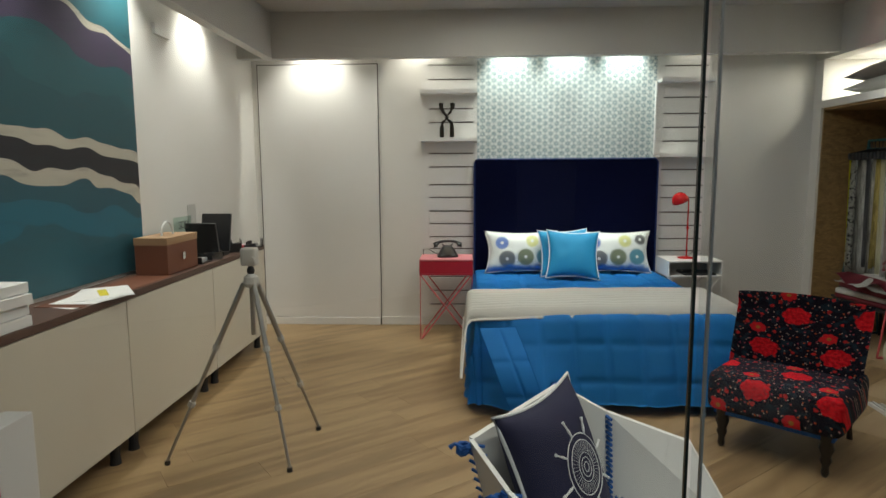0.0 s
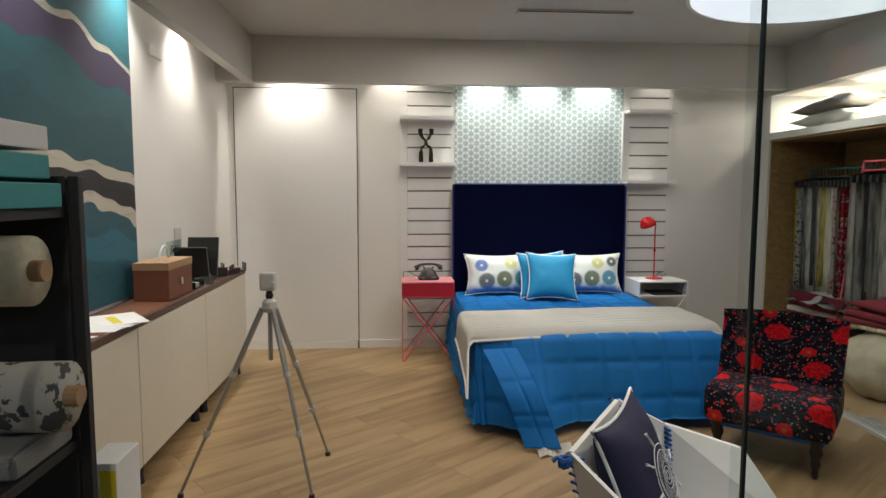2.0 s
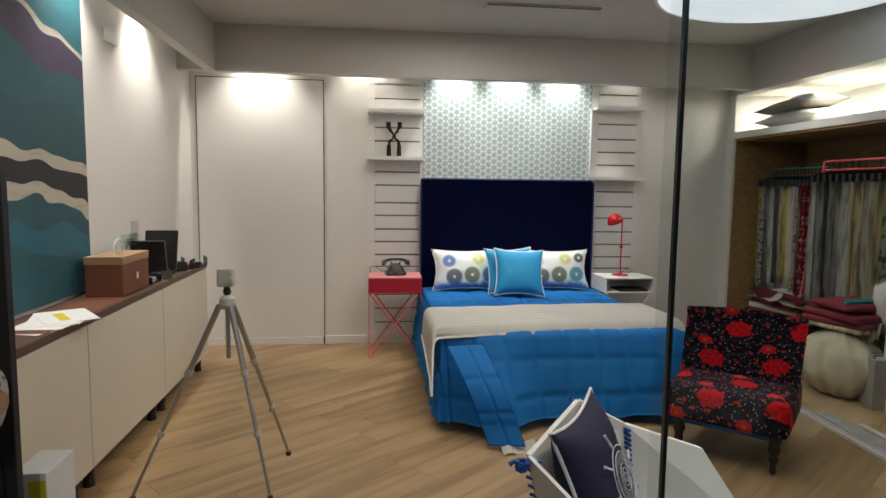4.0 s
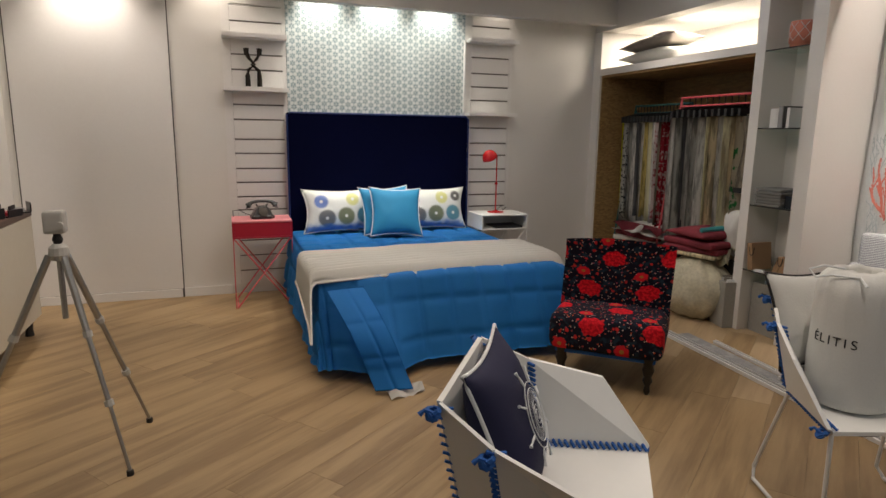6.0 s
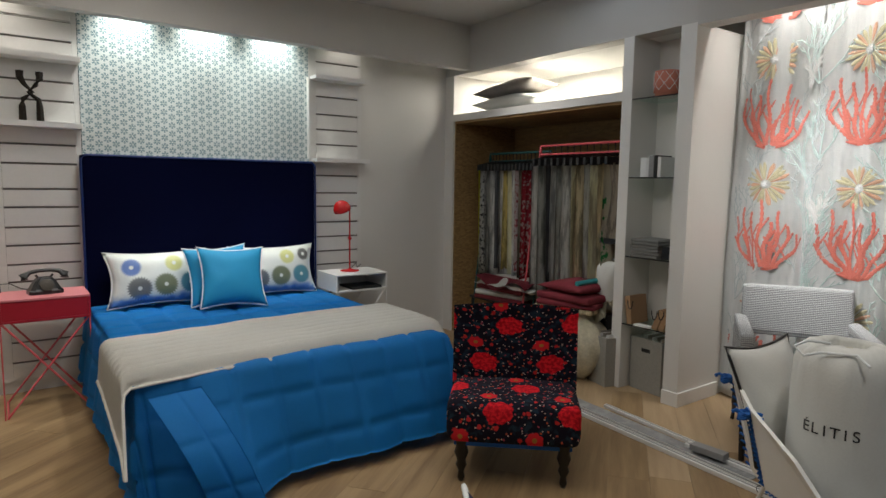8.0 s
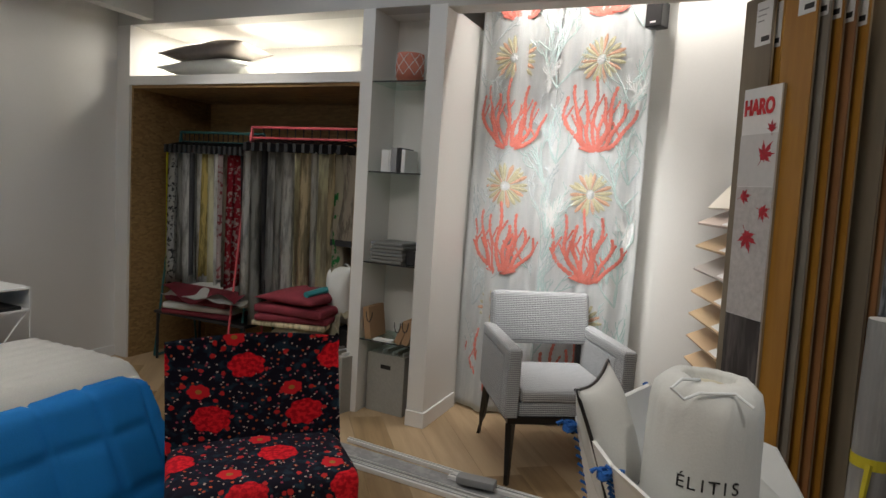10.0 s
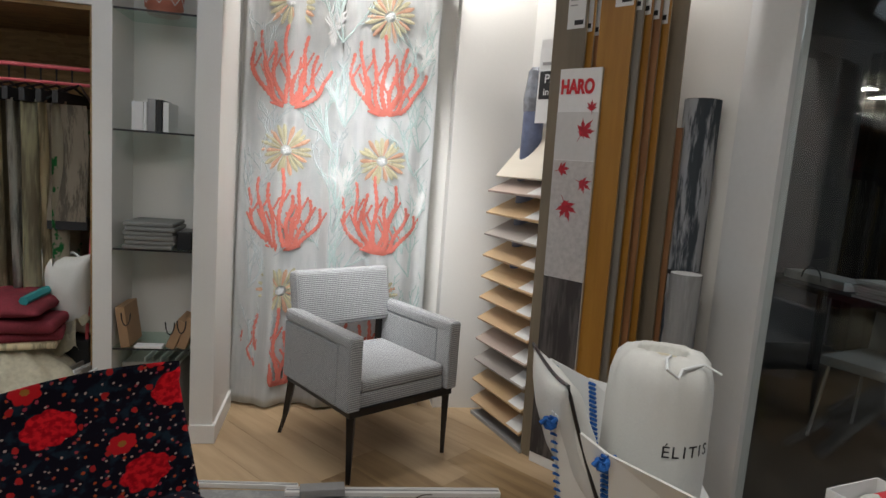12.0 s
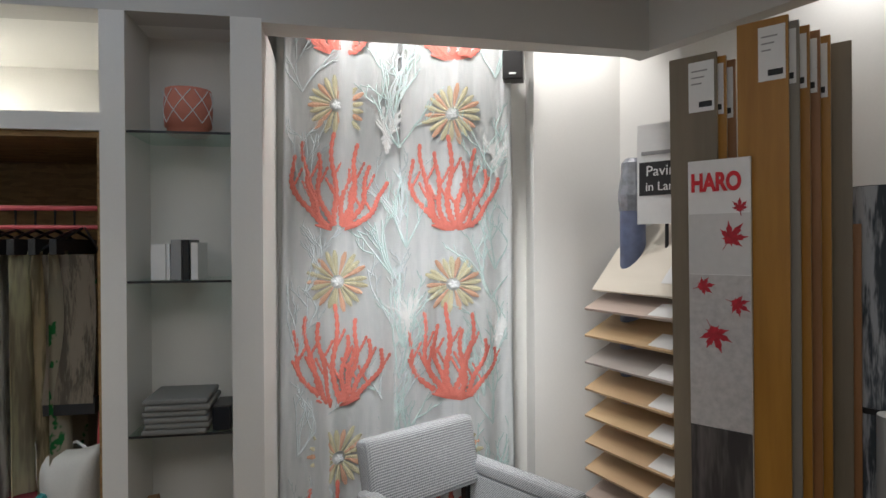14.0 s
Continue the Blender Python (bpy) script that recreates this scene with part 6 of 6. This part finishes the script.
def board(name, at, w, h, t, m_, label, lean=1.5, tag=True, cat="floor board", group="tall flooring boards"):
    """An upright board; at is its base's left front corner, seen from the room."""
    b = new(name)
    b.matrix_basis = Matrix.Translation(at) @ Matrix.Rotation(math.atan2(hd.y, hd.x), 4, "Z") @ Matrix.Rotation(radians(lean), 4, "X")
    tagged(b, label, cat, group)
    part("face", box((0, -0.0, 0), (w, t * 0.4, h), 0.001), m_, b)
    part("core", box((0.001, t * 0.4, 0.001), (w - 0.001, t, h - 0.001)), EDGE, b)
    if tag:
        lb = part("label", box((0.02 + w * 0.3, -0.0012, h - 0.20), (w - 0.008, -0.0002, h - 0.025)), WHITEP, b, "white paper label")
        for k in range(3):
            part("printed_bar", box((0.03 + w * 0.3, -0.0018, h - 0.06 - 0.022 * k), (w - 0.03 - 0.01 * k, -0.0013, h - 0.055 - 0.022 * k)), GREYP, lb)
        part("barcode", box((w - 0.06, -0.0018, h - 0.185), (w - 0.015, -0.0013, h - 0.165)), BLACKM, lb)
    return b


p0 = Vector((3.055, 1.64, 0.0))
stackm = [GREIGE, OAK, WALN]
for k in range(3):
    o = p0 + hd * (0.022 * k) - hn * (0.028 * k)
    board("floor_board", o, 0.165, 2.22 - 0.012 * k, 0.014, stackm[k], ("grey-brown", "honey", "russet")[k] + " oak flooring board with a paper label standing upright")
p1 = p0 + hd * 0.235 + hn * 0.010
mats2 = [OAK, GREYO, OAK, WALN, OAK]
for k in range(5):
    o = p1 + hd * (0.022 * k) - hn * (0.034 * k)
    board("floor_board", o, 0.155, 2.285 - 0.013 * k, 0.014, mats2[k], ("honey", "grey", "honey", "russet", "honey")[k] + " oak flooring board with a paper label standing upright")
board("floor_board", p1 + hd * 0.14 - hn * 0.20, 0.15, 2.22, 0.014, GREIGE, "plain grey-brown oak flooring board standing upright", tag=False)
board("floor_board", p1 + hd * 0.19 - hn * 0.225, 0.12, 1.62, 0.02, WALN, "short russet board end behind the others", tag=False)
hp = board("brand_panel", p0 + hn * 0.030 + hd * 0.075, 0.205, 1.845, 0.020, WHITEP, "tall white showroom panel with red lettering and red maple leaves", tag=False, cat="sign", group="")
part("grey_picture", box((0.0005, -0.002, 0.05), (0.2045, -0.0004, 0.92)), striped("grey_plank_picture", (0.035, 0.03, 0.03), (0.10, 0.09, 0.085), 3), hp)
GRAD = mat("mist_grey_picture", (0.48, 0.46, 0.45), 0.5, vary=0.25, big=1.5)
part("mist_picture", box((0.0005, -0.002, 0.922), (0.2045, -0.0004, 1.45)), GRAD, hp)
part("mist_picture", box((0.0005, -0.002, 1.452), (0.2045, -0.0004, 1.66)), mat("pale_mist", (0.58, 0.57, 0.56), 0.5, vary=0.05), hp)
words("HARO", 0.084, REDP, hp, pose(0.094, -0.0035, 1.765, 90, 0, 0) @ Matrix.Diagonal((0.70, 1, 1, 1)), 0.0012, "lettering", 0.0036)


def maple(s, seed):
    bm = bmesh.new()
    r_ = random.Random(seed)
    lobes = ((90, 1.0), (45, 0.92), (135, 0.9), (5, 0.75), (175, 0.72), (-38, 0.45), (218, 0.45))
    angs = sorted(lobes)
    pts = []
    for k, (a, l) in enumerate(angs):
        a2 = angs[(k + 1) % 7][0] + (360 if k == 6 else 0)
        for da, f in ((-15, 0.66), (-6, 0.72), (0, 1.0), (6, 0.74), (15, 0.66)):
            pts.append((radians(a + da), s * l * f * r_.uniform(0.92, 1.05)))
        pts.append((radians((a + a2) / 2), s * 0.36))
    vs = [bm.verts.new((rr * math.cos(a), 0, rr * math.sin(a))) for a, rr in pts]
    c_ = bm.verts.new((0, -0.001, 0))
    for k in range(len(vs)):
        bm.faces.new((vs[k], vs[(k + 1) % len(vs)], c_))
    add_tube(bm, [(0, 0, 0), (0.1 * s, 0, -0.7 * s)], 0.0012, 4)
    return bm


for k, (lx, lz, s) in enumerate(((0.172, 1.676, 0.036), (0.140, 1.575, 0.066), (0.046, 1.410, 0.046), (0.158, 1.355, 0.050), (0.084, 1.250, 0.072))):
    lf = part("maple_leaf", maple(s, k), LEAFRED, hp, "red maple leaf")
    lf.matrix_basis = pose(lx, -0.0035, lz, 0, 40 * k, 0)
ps = thing("product_sign", (3.29, 1.53, 1.64), "white sign with black box and white wording behind the samples", "sign", rz=math.degrees(math.atan2(hd.y, hd.x)))
part("card", box((-0.14, 0, 0), (0.18, 0.01, 0.42), 0.001), WHITEP, ps)
part("black_box", box((-0.13, -0.002, 0.12), (0.17, -0.0003, 0.26)), BLACKM, ps)
words("Pavimenti", 0.062, WHITEP, ps, pose(0.02, -0.003, 0.22, 90, 0, 0))
words("in Laminato", 0.052, WHITEP, ps, pose(0.02, -0.003, 0.155, 90, 0, 0))
part("printed_bar", box((-0.12, -0.002, 0.29), (0.05, -0.0003, 0.305)), GREYP, ps)
part("stem", tube([(-0.02, 0.02, -1.63), (-0.02, 0.02, 0.05)], 0.008), BLACKM, ps)
wr = thing("wrapped_roll", (3.47, 1.60, 0), "blue-grey vinyl roll with its top in clear film", "vinyl roll")
part("roll", lathe([(0.055, 0), (0.055, 1.78), (0.045, 1.80)], 20), BLUEP, wr, smooth=True)
part("film", lathe([(0.057, 1.70), (0.063, 1.77), (0.052, 1.85), (0.048, 1.91), (0.03, 1.93)], 11), mat("clear_film", (0.24, 0.25, 0.28), 0.15, bump=0.9, scale=25, vary=0.4, big=30), wr)
# rack of tilted sample tiles
rk = thing("sample_rack", (3.30, 1.70, 0), "tall rack of tilted laminate flooring samples", "sample rack", rz=math.degrees(math.atan2(-0.145, -0.5)))
SAMP = [wood("sample_" + n_, l_, d_, 0, 0.45, 10) for n_, l_, d_ in (("white_oak", (0.72, 0.66, 0.56), (0.66, 0.60, 0.50)), ("rose_ash", (0.50, 0.40, 0.34), (0.40, 0.31, 0.26)), ("light_oak", (0.62, 0.44, 0.25), (0.48, 0.32, 0.17)),
        ("grey_ash", (0.42, 0.38, 0.35), (0.33, 0.29, 0.26)), ("beech", (0.60, 0.41, 0.24), (0.50, 0.34, 0.19)))]
order = [0, 1, 2, 3, 4, 2, 4, 4, 1, 3, 2, 4, 1]
for s in (-0.22, 0.22):
    part("upright", box((s - 0.008, 0.25, 0.02), (s + 0.008, 0.27, 1.60)), BLACKM, rk)
part("base", box((-0.26, -0.02, 0), (0.26, 0.32, 0.02), 0.003), GREYP, rk)
for k in range(12):
    z = 1.40 - 0.118 * k
    til = 50 if k == 0 else 26
    sm = thing("sample_board", (3.30, 1.70, 0), "laminate flooring sample board with a small white label in the rack", "flooring sample", "sample boards in the rack", rz=math.degrees(math.atan2(-0.145, -0.5)))
    M = Matrix.Translation((0, 0.24, z + (0.22 if k == 0 else 0.12))) @ Matrix.Rotation(radians(til), 4, "X")
    part("board", box((-0.25, -0.30 - (0.05 if k == 0 else 0), -0.006), (0.25, 0.03 if k == 0 else 0, 0.006), 0.001, M.copy()), SAMP[order[k]], sm)
    part("label", box((0.12, -0.29, 0.0062), (0.24, -0.20, 0.0074), 0, M.copy()), WHITEP, sm)


# ---- vinyl rolls ----
def roll(at, r, h, m_, label, hollow=True):
    c = thing("vinyl_roll", at, label, "vinyl roll", "vinyl rolls by the shop window")
    prof = [(r, 0), (r, h), (r * 0.62, h), (r * 0.60, h - 0.12)]
    part("sheet", lathe(prof, 28), m_, c, smooth=False)
    part("rim", lathe([(r * 0.62, h + 0.0008), (r * 0.98, h + 0.0008), (r * 0.98, h + 0.002), (r * 0.62, h + 0.002)], 28), TRIM if hollow else BLACKM, c)
    return c


roll((2.755, 1.075, 0), 0.076, 1.745, STONE, "tall roll of dark distressed vinyl flooring by the shop window", False)
rb = roll((2.61, 1.14, 0), 0.064, 1.012, CONCRETE, "short roll of concrete-grey vinyl flooring by the shop window")
part("tape", tube([(-0.0, 0, 0.50), (0, 0, 0.54)], 0.0655, 20), YELLOW, rb, "yellow tape tied round the roll")
part("tape_end", tube([(-0.062, 0.02, 0.52), (-0.075, 0.03, 0.42), (-0.066, 0.03, 0.33)], [0.012, 0.010, 0.008], 4), YELLOW, rb)
bnd = thing("tie_strap", (2.755, 1.075, 0.99), "black strap round the tall vinyl roll", "strap")
part("strap", lathe([(0.0775, 0), (0.0785, 0), (0.0785, 0.02), (0.0775, 0.02)], 24), BLACK, bnd)


# ---- curtain tracks lying on the floor ----
def track(p, q_, w, h, m_, label, grooves=True):
    P, Q = Vector((*p, 0)), Vector((*q_, 0))
    L = (Q - P).length
    c = thing("curtain_track", (*p, 0.0005), label, "curtain track", "curtain tracks on the floor", math.degrees(math.atan2(Q.y - P.y, Q.x - P.x)))
    part("channel", box((0, -w / 2, 0), (L, w / 2, h), 0.002), m_, c)
    if grooves:
        part("groove", box((0.005, -w * 0.12, h + 0.0002), (L - 0.005, w * 0.12, h + 0.0015)), GREYP, c)
        part("rib", box((0.003, w * 0.3, h + 0.0002), (L - 0.003, w * 0.42, h + 0.005)), TRIM, c)
    return c


track((2.60, 3.72), (2.49, 1.86), 0.035, 0.022, TRIM, "long white metal curtain track lying on the floor")
track((2.64, 3.70), (2.535, 1.90), 0.022, 0.018, ALU, "long silver curtain track lying on the floor")
track((2.72, 3.60), (2.64, 2.35), 0.11, 0.006, CONCRETE, "flat grey strip of packaging beside the tracks", False)
track((2.80, 3.38), (2.74, 2.70), 0.018, 0.02, TRIM, "short white curtain track lying on the floor")
track((2.70, 2.75), (2.66, 1.85), 0.04, 0.022, TRIM, "short white curtain track lying beside the long one")
c = thing("end_block", (2.66, 2.60, 0.023), "dark grey foam end block on the tracks", "packing block", rz=-86)
part("block", box((-0.09, -0.03, 0), (0.09, 0.03, 0.035), 0.005), GREYP, c)
c = thing("loose_cord", (2.58, 2.15, 0.024), "thin brown cord coiled on the tracks", "cord")
part("cord", tube([(0.05 * math.cos(t) - 0.02 * t, 0.12 * math.sin(t * 0.7), 0.004 + 0.01 * abs(math.sin(t * 2))) for t in np.linspace(0, 8, 40)], 0.002, 5), BRONZE, c)


# ---- floor boards, laid askew to the room ----
ROOM = [(XL, front_y(XL) - 0.02), (2.6, front_y(2.6) - 0.02), (3.95, 1.3), (3.95, YB), (XL, YB)]
LIMITS = ((1, 0, 3.95), (-1, 0, -XL), (0, 1, YB), (SLOPE, -1, -(0.93 - 2.72 * SLOPE) + 0.02))
floor_main = structure("floor", prism([(XL, front_y(XL) - 0.02), (2.75, front_y(2.75) - 0.02), (3.95, 1.3), (3.95, YB), (XL, YB)], -0.0135, -0.006), EDGE, "oak laminate floor laid diagonally")
PW, PL = 0.19, 1.28
rndf = random.Random(11)
for row in range(-10, 42):
    shift = rndf.random() * PL
    for col in range(-3, 6):
        u0, v0 = col * PL + shift, row * PW - 1.0
        local = [(u0 + 0.0006, v0 + 0.0006), (u0 + PL - 0.0006, v0 + 0.0006), (u0 + PL - 0.0006, v0 + PW - 0.0006), (u0 + 0.0006, v0 + PW - 0.0006)]
        poly = [(CA * u - SA * v, SA * u + CA * v) for u, v in local]
        for a, b, c_ in LIMITS:
            poly = clip(poly, a, b, c_) if len(poly) > 2 else []
        if len(poly) < 3:
            continue
        cx, cy = sum(p[0] for p in poly) / len(poly), sum(p[1] for p in poly) / len(poly)
        if cx > 2.9 and cy < 1.2:
            continue
        pts = [(CA * (x - cx) + SA * (y - cy), -SA * (x - cx) + CA * (y - cy), -0.006) for x, y in poly]
        # planks past the curtain tracks take the colour with light painted in
        pale = cx > 2.66
        ob = finish("plank", slab(pts, 0.006), FLOORLIT if pale else FLOORW, floor_main)
        ob.matrix_basis = pose(cx, cy, 0, 0, 0, 38)
